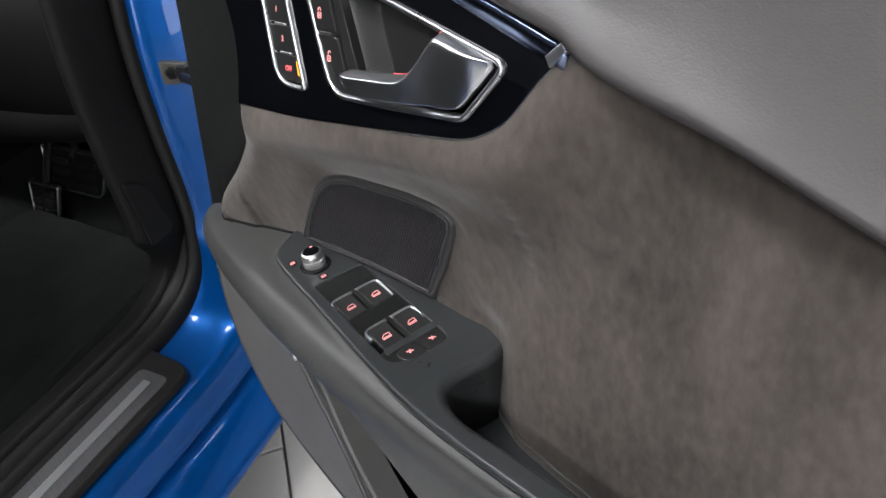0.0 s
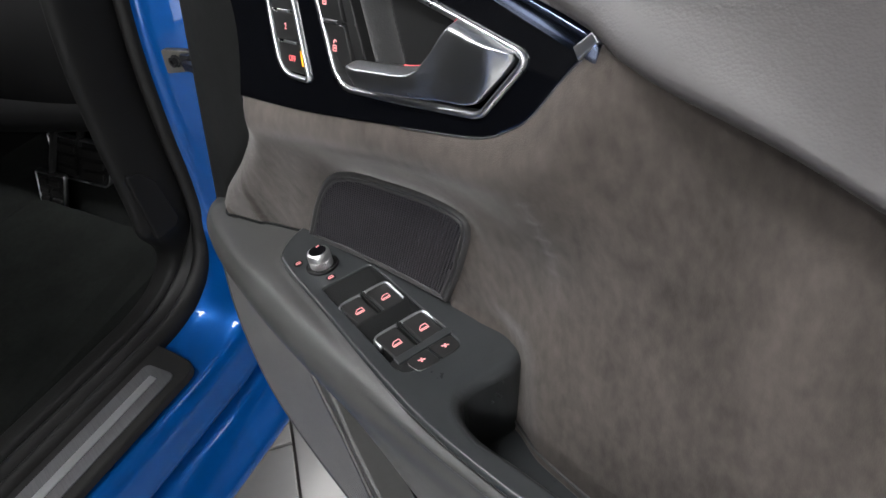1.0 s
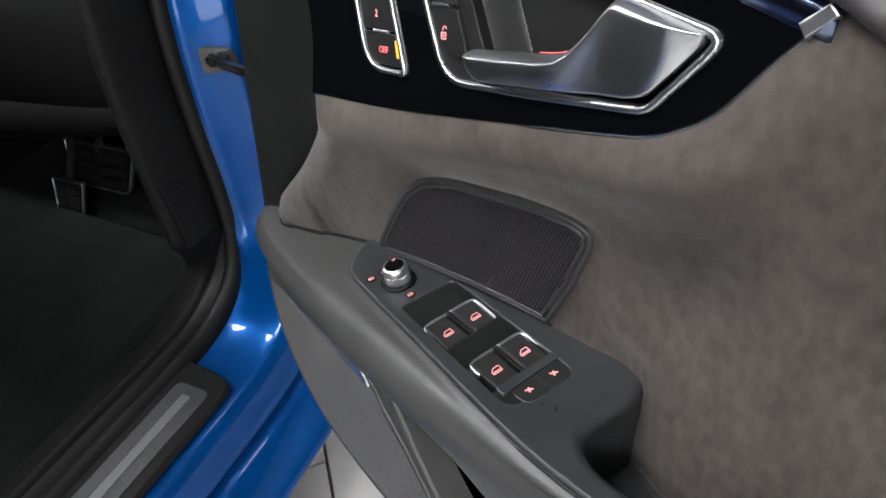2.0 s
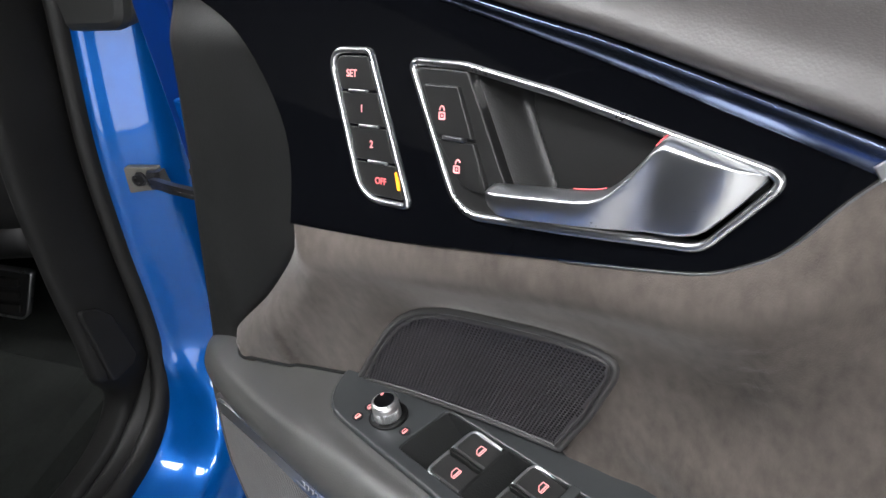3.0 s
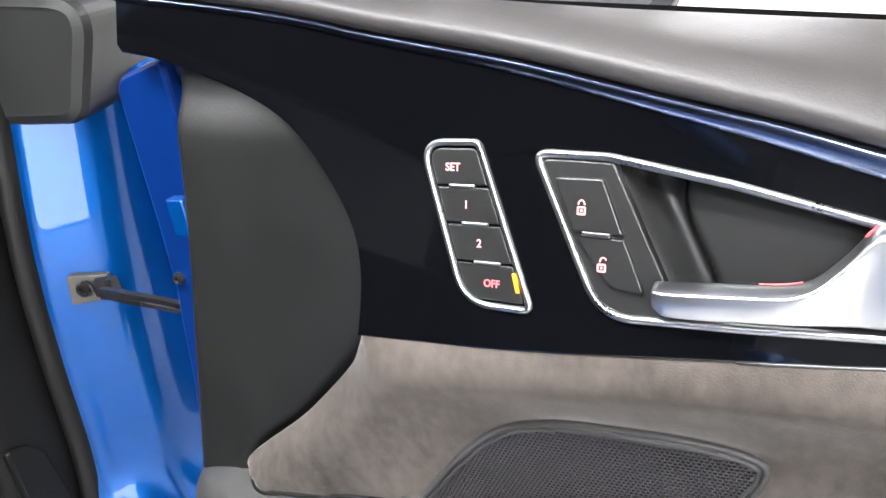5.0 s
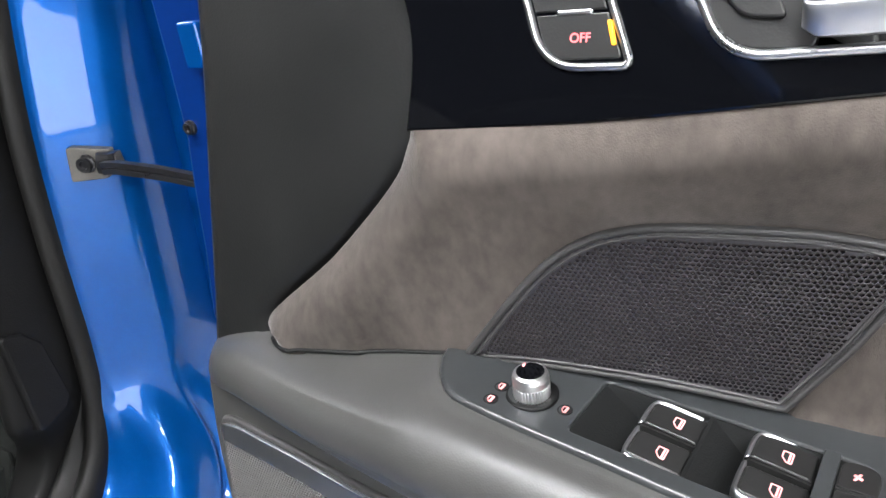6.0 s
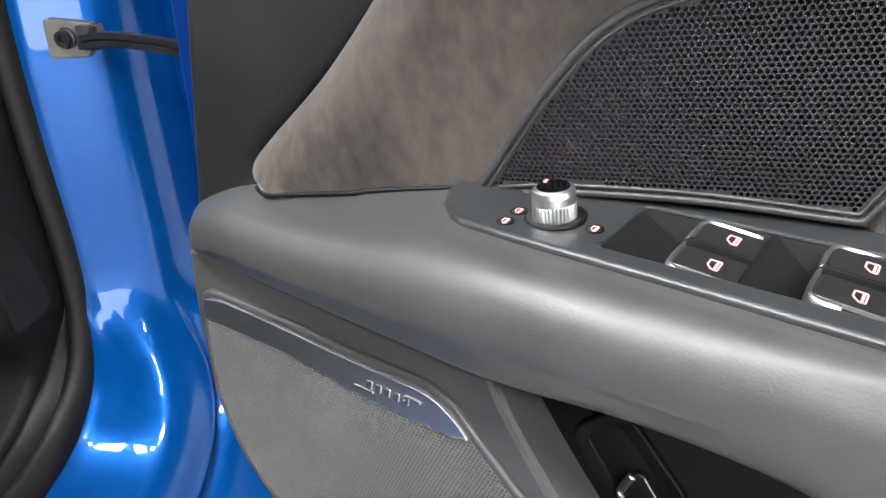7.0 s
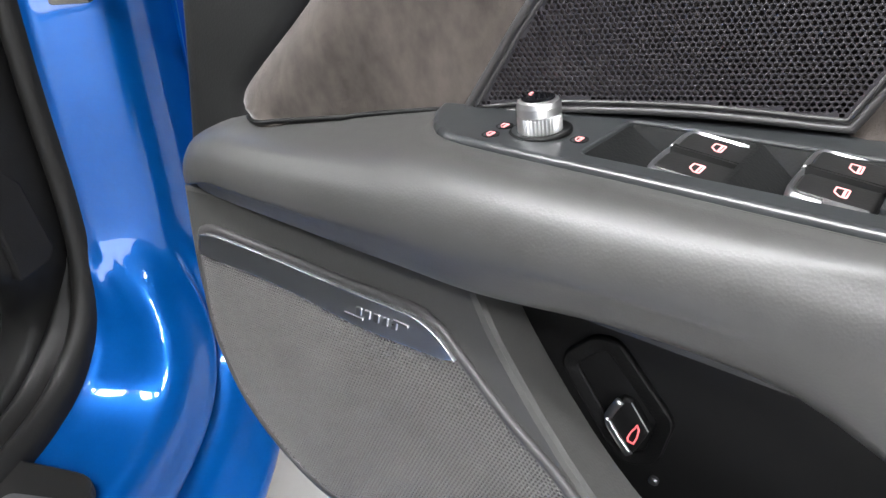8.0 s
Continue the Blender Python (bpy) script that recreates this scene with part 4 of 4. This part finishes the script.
inward = [Vector(q) - Vector(p) for p, q in zip(plate_loop, offset(plate_loop, -0.001))]


def shrink(i, amount):
    """The plate's outline drawn in, more where it rounds over into the pull pocket."""
    x, y = plate_loop[i]
    soft = ease((x - 0.075) / 0.03) * ease((0.19 - x) / 0.05) * ease((y - PLATE_FRONT(x) - 0.004) / 0.008)
    return Vector((x, y)) + inward[i] * 1000 * amount * (0.0035 + 0.0045 * soft), 0.0035 + 0.0045 * soft


def plate_ring(amount, drop):
    out = []
    for i in range(len(plate_loop)):
        q, r = shrink(i, amount)
        out.append(bm.verts.new(on_deck(q.x, q.y, -drop * r)))
    return out


vo = plate_ring(1.0, 0.0)
vi = [bm.verts.new(on_deck(*p)) for p in PACK]
edges = [bm.edges.new((r[i], r[(i + 1) % len(r)])) for r in (vo, vi) for i in range(len(r))]
bmesh.ops.triangle_fill(bm, use_beauty=True, use_dissolve=False, edges=edges)
bmesh.ops.bisect_plane(bm, geom=bm.verts[:] + bm.edges[:] + bm.faces[:], plane_co=(0.10, 0, 0), plane_no=(1, 0, 0))
for vert in bm.verts:
    vert.co.z = deck_z(vert.co.x)
drop = [plate_ring(1 - math.sin(a), 1 - math.cos(a)) for a in steps(0.2, math.pi / 2, 6)]
drop.append([bm.verts.new(on_deck(p[0] + v.x * 9, p[1] + v.y * 9, -0.082)) for p, v in zip(plate_loop, inward)])
band(bm, [vo] + drop)
well = [[bm.verts.new(on_deck(*p, w)) for p in offset(PACK, o)] for o, w in ((-0.0007, -0.0003), (-0.0012, -0.0010), (-0.0014, -0.016))]
band(bm, [vi] + well)
switch_panel = part("switch_panel", bm, SATIN, door, "satin black switch panel on the armrest")

part("seam", sweep([on_deck(x, PLATE_FRONT(x) - 0.0006, -0.0040) for x in [-0.150, -0.149, -0.147, -0.143, -0.138, -0.132, -0.125, -0.115] + steps(-0.10, 0.60, 40)], circle(0.0007, 6)), DEEP, switch_panel, "dark seam along the leather", True)

# tray with its two finger wells
AX, AY = Vector((0.0504, -0.0026)).normalized(), Vector((0.003, 0.0244)).normalized()
PACK_AT = Vector((-0.0112, -0.0300))


def on_pack(s, t, w=0.0):
    q = PACK_AT + AX * s + AY * t
    return Vector((q.x, q.y, deck_z(q.x) + w))


def tray_far(s):
    return 0.0262 - 0.0065 * (s + 0.045) / 0.135


def tray_near(s):
    return -0.0240 - 0.055 * (s + 0.048)


RIM_W, WELL_W = -0.0016, -0.0165
bm = bmesh.new()


def facet(*corners):
    bm.faces.new([bm.verts.new(on_pack(*c)) for c in corners])


for s0, s1, s2 in ((-0.0450, -0.0185, 0.0122), (0.0142, 0.0335, 0.0642)):
    n0, f0, n1, f1, n2, f2 = tray_near(s0), tray_far(s0), tray_near(s1), tray_far(s1), tray_near(s2), tray_far(s2)
    a, b, c, d = (s1, n1 + 0.002, WELL_W), (s1, f1 - 0.0065, WELL_W), (s2, n2 + 0.002, WELL_W), (s2, f2 - 0.0065, WELL_W)
    rim_a, rim_b, rim_c, rim_d = (s0, n0, RIM_W), (s0, f0, RIM_W), (s2, n2, RIM_W), (s2, f2, RIM_W)
    facet(rim_a, a, b, rim_b)
    facet(rim_b, b, d, rim_d)
    facet(rim_a, rim_c, c, a)
    facet(a, c, d, b)
    facet(c, rim_c, rim_d, d)
    facet((s0, f0, RIM_W), (s2, f2, RIM_W), (s2, 0.034, RIM_W), (s0, 0.034, RIM_W))
    facet((s0, n0, RIM_W), (s0, n0 - 0.003, RIM_W), (s2, n2 - 0.003, RIM_W), (s2, n2, RIM_W))
for s0, s1 in ((-0.054, -0.0450), (0.0122, 0.0142), (0.0642, 0.096)):
    facet((s0, tray_near(s0) - 0.003, RIM_W), (s1, tray_near(s1) - 0.003, RIM_W), (s1, 0.034, RIM_W), (s0, 0.034, RIM_W))
bmesh.ops.remove_doubles(bm, verts=bm.verts, dist=0.00001)
# The well material brings its own painted shade, which overhead lamps would fill.
part("switch_tray", bm, WELL, switch_panel, "black tray with two finger wells, shade in its colour")


def key_lift(s, u):
    return -0.0016 - 0.14 * (u - s)


def window_switch(s, t, name="window_switch"):
    loop = rounded([(s - 0.0155, t - 0.0104, 0.004), (s + 0.0125, t - 0.0104, 0.001), (s + 0.0125, t + 0.0104, 0.001), (s - 0.0155, t + 0.0104, 0.004)], 5)
    bm = bmesh.new()
    rings = []
    for o, w in ((0.0, -0.013), (0.0, -0.004), (-0.0006, -0.0012), (-0.002, 0.0)):
        ring = []
        for u, v in offset(loop, o):
            ring.append(bm.verts.new(on_pack(u, v, w + key_lift(s, u))))
        rings.append(ring)
    band(bm, rings)
    bm.faces.new(rings[0]), bm.faces.new(rings[-1])
    ob = part(name, bm, BUTTON, switch_panel, "black window switch with a chrome lip and lit window symbol")
    outer = t > 0
    lip = [(s + 0.0090, 0.0110), (s, 0.0112), (s - 0.0115, 0.0112), (s - 0.0152, 0.0080), (s - 0.0160, 0.0), (s - 0.0158, -0.0108)] if outer else [(s - 0.0158, 0.0108), (s - 0.0160, 0.0), (s - 0.0152, -0.0080), (s - 0.0115, -0.0112), (s - 0.0040, -0.0112)]
    part("chrome_lip", sweep([on_pack(q.x, t + q.y, key_lift(s, q.x) - 0.0006) for q in curve(lip, 24)], [(-0.0010, -0.006), (0.0020, -0.008), (0.0018, -0.004), (0.0012, -0.0008), (0.0002, 0.0006), (-0.0010, 0.0009)]), SATIN_METAL, ob, "satin chrome lip", True)
    part("window_symbol", window_symbol(s, t, 1.0, lambda u, v, w: on_pack(u, v, w + key_lift(s, u))), PINK, ob)
    return ob


def window_symbol(s, t, k, place):
    """A thin outline of a side window with a bar across it."""
    loop = rounded([(s + 0.0024 * k, t - 0.0042 * k, 0.0008 * k), (s + 0.0024 * k, t + 0.0036 * k, 0.0008 * k), (s - 0.0026 * k, t + 0.0036 * k, 0.0008 * k), (s - 0.0026 * k, t - 0.0012 * k, 0.0014 * k), (s - 0.0002 * k, t - 0.0042 * k, 0.001 * k)], 3)
    bm = frame_bar(loop, place, [(-0.0006 * k, -0.0002), (0, -0.0002), (0, 0.0002), (-0.0006 * k, 0.0002)])
    slab([(s + 0.0004 * k, t - 0.0032 * k), (s + 0.0013 * k, t - 0.0032 * k), (s + 0.0013 * k, t + 0.0026 * k), (s + 0.0004 * k, t + 0.0026 * k)], place, -0.0002, 0.0002, 0, bm)
    return bm


for s in (0.0, 0.0506):
    for t in (0.0122, -0.0122):
        window_switch(s, t)
    for t in (0.0010, -0.0010):
        part("rib", sweep([on_pack(s - 0.0165, t, -0.001), on_pack(s - 0.0140, t, 0.0012), on_pack(s, t, -0.0008), on_pack(s + 0.012, t, -0.0026)], [(-0.0005, -0.006), (0.0005, -0.006), (0.0005, 0.0006), (-0.0005, 0.0006)]), BUTTON, switch_panel)
part("switch_bar", slab(rounded([(0.0640, -0.0245, 0.001), (0.0712, -0.0245, 0.001), (0.0712, 0.0245, 0.001), (0.0640, 0.0245, 0.001)], 3), on_pack, -0.006, 0.0002, 0.0005), SATIN, switch_panel)
for t in (0.0105, -0.0105):
    key = part("child_lock_button", slab(rounded([(0.0722, t - 0.0098, 0.002 if t > 0 else 0.006), (0.0885, t - 0.0098, 0.001 if t > 0 else 0.009), (0.0885, t + 0.0098, 0.009 if t > 0 else 0.001), (0.0722, t + 0.0098, 0.006 if t > 0 else 0.002)], 5),
                                         on_pack, -0.006, 0.0006, 0.0008), BUTTON, switch_panel, "small black child lock button with a lit symbol")
    bm = slab(rounded([(0.0778, t - 0.0026, 0.0003), (0.0790, t - 0.0026, 0.0003), (0.0812, t + 0.0026, 0.0003), (0.0800, t + 0.0026, 0.0003)], 2), on_pack, 0.0004, 0.0009)
    slab(rounded([(0.0776, t + 0.0002, 0.0003), (0.0812, t - 0.0016, 0.0003), (0.0818, t - 0.0004, 0.0003), (0.0782, t + 0.0014, 0.0003)], 2), on_pack, 0.0004, 0.00095, 0, bm)
    part("symbol", bm, PINK, key)
for t in (0.0009, -0.0009):
    part("rib", slab([(0.0722, t - 0.0004), (0.0870, t - 0.0004), (0.0870, t + 0.0004), (0.0722, t + 0.0004)], on_pack, -0.004, 0.0014, 0.0002), BUTTON, switch_panel)

# mirror knob
KNOB = Vector((-0.0848, -0.0290, deck_z(-0.0848) - 0.003))
knob = part("mirror_knob", lathe(KNOB, [(0.0085, -0.002), (0.0092, 0.0012), (0.0092, 0.0026), (0.0100, 0.0030, 1), (0.0102, 0.0036, 1), (0.0102, 0.0098, 1), (0.0100, 0.0104, 1), (0.0095, 0.0108), (0.0101, 0.0114), (0.0101, 0.0150), (0.0094, 0.0172), (0.0080, 0.0180)], 72, -0.07), KNOB_METAL, switch_panel, "knurled chrome mirror adjusting knob")
part("knob_cap", lathe(KNOB, [(0.0076, 0.0170), (0.0076, 0.0184), (0.0068, 0.0187), (0.001, 0.0186)], 32), GLOSS, knob, "black knob cap")
part("pointer", block(-0.0007, 0.0007, 0.0045, 0.0075, 0.0, 0.0020, 0.0004), PINK, knob, "small red pointer").matrix_basis = Matrix.Translation(KNOB + Vector((-0.0050, -0.0025, 0.0172)))
part("knob_ring", lathe(KNOB + Vector((0, 0, 0.003)), [(0.0145, -0.001), (0.0145, 0.0009), (0.0135, 0.0011), (0.0122, 0.0004), (0.0090, 0.0003)], 40), DEEP, knob, "black ring round the knob", True)
for px, py in ((-0.1023, -0.0300), (-0.1035, -0.0420), (-0.0643, -0.0340)):
    q = Matrix(((AX.x, AY.x), (AX.y, AY.y))).inverted() @ (Vector((px, py)) - PACK_AT)
    part("symbol_dip", lathe(on_deck(px, py, -0.0006), [(0.0042, 0.0), (0.0042, 0.0009), (0.0038, 0.0010), (0.0030, 0.0007), (0.0005, 0.0007)], 20), DEEP, switch_panel)
    part("mirror_symbol", window_symbol(q.x, q.y, 0.62, lambda u, v, w: on_pack(u, v, w + 0.0005)), PINK, switch_panel, "tiny lit mirror symbol")

# pull pocket behind the pod
part("pull_pocket", slab([(0.085, -0.080), (0.60, -0.088), (0.60, -0.030), (0.085, 0.0)], on_deck, -0.090, -0.0745), SATIN, door, "black floor of the pull pocket")
part("pocket_ledge", sweep([(x, suede_base(x, 0.5715) - 0.0008, 0.5705) for x in steps(0.095, 0.60, 30)], circle(0.0012, 8)), FRAME, door, "thin black piping along the suede", True)

# upper loudspeaker grille


def on_upper(x, z, w=0.0):
    return Vector((x + 0.0965 * w, base_y(x, z) - w, z + 0.03 * w))


grille = part("upper_grille", frame_bar(GRILLE, on_upper, [(-0.0060, -0.004), (-0.0059, 0.0026), (-0.0052, 0.0034), (-0.0042, 0.0028), (-0.0037, 0.0010), (-0.0031, 0.0010), (-0.0026, 0.0026), (-0.0014, 0.0034), (0.0004, 0.0024), (0.0012, 0.0), (0.0012, -0.004)]), FRAME, door, "black loudspeaker grille with hexagonal holes", True)
hole_mesh("grille_mesh", offset(GRILLE, -0.0050), lambda u, v, w: on_upper(u, v, w + 0.0022), 0.0027, 0.00114, 0.0014, MESH, grille, "black mesh of small six-sided holes")
part("grille_back", slab(offset(GRILLE, -0.003), on_upper, -0.010, -0.0065), DEEP, grille, "black back plate")
part("speaker_cone", slab([(-0.004 + 0.052 * c, 0.693 + 0.044 * s) for c, s in circle(1, 40)], on_upper, -0.0066, -0.0058), DEEP, grille, "round black loudspeaker opening")

# lower card with its loudspeaker


def on_lower(x, z, w=0.0):
    return Vector((x - 0.10 * w, -0.035 - 0.102 * (x + 0.342) + 0.153 * (z - 0.563) - w, z + 0.15 * w))


CARD = ccw(flat([(-0.357, 0.595), (-0.3585, 0.545), (-0.355, 0.505), (-0.3425, 0.458), (-0.322, 0.428), (-0.284, 0.400), (-0.235, 0.383), (-0.14, 0.374), (0.0, 0.372), (0.15, 0.375)], 44)
           + [(0.15, 0.395), (0.06, 0.405)] + flat([(0.045, 0.415), (-0.015, 0.452), (-0.055, 0.488), (-0.095, 0.541), (-0.113, 0.574), (-0.122, 0.600)], 16))
lower = part("lower_card", slab(CARD, on_lower, -0.03, 0.0, 0.004), CARD_LEATHER, door, "black leather lower door card")
SPEAKER = ccw(flat([(-0.3435, 0.5600), (-0.3465, 0.5450), (-0.3460, 0.4980), (-0.3370, 0.4700), (-0.3180, 0.4400), (-0.2760, 0.4070), (-0.2300, 0.3925), (-0.17, 0.386), (-0.10, 0.386), (-0.02, 0.390)], 40)
              + flat([(0.010, 0.396), (0.012, 0.406), (0.002, 0.418), (-0.058, 0.4800), (-0.0935, 0.5085), (-0.1215, 0.5350)], 14)
              + flat([(-0.134, 0.5480), (-0.150, 0.5552), (-0.172, 0.5570)], 8) + flat([(-0.200, 0.5585), (-0.258, 0.5640), (-0.315, 0.5680), (-0.332, 0.5680), (-0.340, 0.5655)], 14))
speaker = part("lower_grille", frame_bar(SPEAKER, on_lower, [(-0.0034, -0.002), (-0.0034, 0.0022), (-0.002, 0.0034), (0.0, 0.0036), (0.0022, 0.0024), (0.0026, -0.001)]), FRAME, door, "dark grey loudspeaker grille with fine holes", True)
hole_mesh("speaker_mesh", offset(SPEAKER, -0.002), lambda u, v, w: on_lower(u, v, w + 0.0026), 0.0024, 0.00100, 0.001, MESH_LOW, speaker, "dark grey mesh of fine round holes")
part("speaker_back", slab(offset(SPEAKER, -0.001), on_lower, -0.001, 0.0009), DEEP, speaker, "black back plate")
BAR = ccw(flat([(-0.3400, 0.5625), (-0.315, 0.5650), (-0.258, 0.5610), (-0.200, 0.5555), (-0.160, 0.5530), (-0.145, 0.5500), (-0.133, 0.5430), (-0.124, 0.5335)], 30)
          + flat([(-0.133, 0.5315), (-0.194, 0.5345), (-0.262, 0.5435), (-0.3425, 0.5480)], 18))
badge = part("badge_strip", slab(BAR, on_lower, 0.0, 0.0048, 0.001), BADGE, speaker, "polished dark metal strip with a raised emblem")
part("bright_edge", sweep([on_lower(u, v, 0.0050) for u, v in flat([(-0.3400, 0.5625), (-0.315, 0.5650), (-0.258, 0.5610), (-0.200, 0.5555), (-0.160, 0.5530), (-0.145, 0.5500), (-0.133, 0.5430), (-0.124, 0.5335)], 40)], circle(0.0006, 6), (0, -1, 0)), CHROME, badge, "bright polished edge", True)
for k in range(5):
    u = -0.1905 + 0.0066 * k
    v = 0.5448 - 0.0004 * k
    part("emblem_bar", slab(rounded([(u - 0.0026, v - 0.0026, 0.0006), (u + 0.0016, v - 0.0026, 0.0006), (u + 0.0028, v + 0.0026, 0.0006), (u - 0.0014, v + 0.0026, 0.0006)], 3), on_lower, 0.0046, 0.0056, 0.0004), CHROME, badge)

for u0, v0, u1, v1 in ((-0.2020, 0.5412, -0.1880, 0.5404), (-0.1640, 0.5462, -0.1540, 0.5452)):
    part("emblem_bar", slab([(u0, v0 - 0.0006), (u1, v1 - 0.0006), (u1, v1 + 0.0006), (u0, v0 + 0.0006)], on_lower, 0.0046, 0.0056), CHROME, badge)

# door pocket with the boot release
POCKET_Y = -0.014


def in_pocket(x, z, w=0.0):
    return Vector((x, POCKET_Y - w, z))


# The pocket is shallow; its depth of shade comes from the near-black colour.
pocket = part("door_pocket", slab([(-0.14, 0.37), (0.62, 0.37), (0.62, 0.552), (0.07, 0.552), (0.05, 0.60), (-0.14, 0.60)], in_pocket, -0.02, 0.0), DEEP, door, "black door pocket with shade in its colour")
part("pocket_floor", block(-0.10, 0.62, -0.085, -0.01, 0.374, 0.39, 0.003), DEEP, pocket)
HOLE = rounded([(-0.0775, 0.5105, 0.004), (-0.0640, 0.5225, 0.004), (-0.0590, 0.5228, 0.003), (-0.0335, 0.4838, 0.006), (-0.0400, 0.4600, 0.006), (-0.0500, 0.4560, 0.004)], 5)
release = part("boot_release", frame_bar(HOLE, in_pocket, [(0.0, 0.0006), (0.0002, 0.0022), (0.0012, 0.0030), (0.0066, 0.0026), (0.0078, 0.0034), (0.0088, 0.0032), (0.0096, 0.0)]), DASH, door, "boot release switch in its black housing", True)
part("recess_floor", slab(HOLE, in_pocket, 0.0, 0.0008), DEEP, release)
bm = bmesh.new()
key_loop = rounded([(-0.0590, 0.4800, 0.003), (-0.0517, 0.4968, 0.003), (-0.0456, 0.4950, 0.002), (-0.0360, 0.4791, 0.002), (-0.0455, 0.4595, 0.003)], 4)
key_rings = [[bm.verts.new(in_pocket(u, v, w + 0.0035 * ease((0.497 - v) / 0.03))) for u, v in offset(key_loop, o)] for o, w in ((0.0, 0.0006), (0.0, 0.0035), (-0.0006, 0.0046), (-0.0018, 0.0050))]
band(bm, key_rings)
bm.faces.new(key_rings[0]), bm.faces.new(key_rings[-1])
key = part("release_key", bm, DEEP, release, "black key with a red car symbol", True)
part("key_edge", sweep([in_pocket(*q, 0.0052 + 0.0030 * ease((0.497 - q[1]) / 0.03)) for q in flat([(-0.0525, 0.4945), (-0.0570, 0.4865), (-0.0590, 0.4800), (-0.0545, 0.4720), (-0.0470, 0.4605)], 18)], circle(0.0015, 8, 0.0026)), SATIN_METAL, key, "satin metal edge", True)
part("key_line", sweep([in_pocket(-0.0462, 0.4950, 0.0052), in_pocket(-0.0366, 0.4795, 0.0070)], circle(0.0004, 6)), CHROME, key, "thin bright edge")
part("car_symbol", frame_bar(rounded([(-0.0478, 0.4700, 0.0008), (-0.0442, 0.4690, 0.001), (-0.0422, 0.4735, 0.001), (-0.0412, 0.4790, 0.001), (-0.0426, 0.4830, 0.0008), (-0.0440, 0.4800, 0.0006), (-0.0462, 0.4770, 0.001), (-0.0480, 0.4725, 0.001)], 3),
                             lambda u, v, w: in_pocket(u, v, w + 0.0035 * ease((0.497 - v) / 0.03)), [(-0.0008, 0.0048), (0, 0.0048), (0, 0.0054), (-0.0008, 0.0054)]), RED, key)
part("pocket_clip", lathe(in_pocket(-0.0350, 0.4385, 0.0), [(0.0030, 0.0), (0.0030, 0.002), (0.002, 0.003), (0.0005, 0.003)], 10, axis=(0, -1, 0)), DARK_METAL, pocket, "small metal clip")


# ---------------------------------------------------------------- floor tiles, last
def tile_mesh(size):
    bm = bmesh.new()
    slab([(0, 0), (size, 0), (size, size), (0, size)], lambda u, v, w: (u, v, w), -0.008, 0.0, 0.0015, bm)
    bmesh.ops.recalc_face_normals(bm, faces=bm.faces)
    data = bpy.data.meshes.new("tile")
    bm.to_mesh(data)
    bm.free()
    data.materials.append(TILE)
    return data


GAP = 0.006
tile_data = tile_mesh(SIDE - GAP)
far_bm = bmesh.new()
for j in range(-20, 20):
    for i in range(-20, 20):
        shift = 0.5 * SIDE if j % 2 == 0 else 0.0
        corner = TILE_AT + E1 * (i * SIDE + shift + GAP / 2) + E2 * (j * SIDE + GAP / 2)
        mid = corner + (E1 + E2) * SIDE / 2
        if max(abs(mid.x), abs(mid.y)) > 11.3:
            continue
        m = Matrix.Translation(corner) @ Matrix.Rotation(radians(TILE_TURN), 4, "Z")
        if mid.length < 4.6:
            ob = new("tile", tile_data)
            ob.matrix_basis = m
            ob.parent = floor
        else:
            k = SIDE - 0.0015
            v = [far_bm.verts.new(m @ Vector(q)) for q in ((0, 0, 0), (k, 0, 0), (k, k, 0), (0, k, 0), (0, 0, -0.01), (k, 0, -0.01), (k, k, -0.01), (0, k, -0.01))]
            for f in ((0, 1, 2, 3), (0, 1, 5, 4), (1, 2, 6, 5), (2, 3, 7, 6), (3, 0, 4, 7)):
                far_bm.faces.new([v[q] for q in f])
tagged(part("far_tiles", far_bm, TILE, floor, "white floor tiles further off"), kind="stuff")
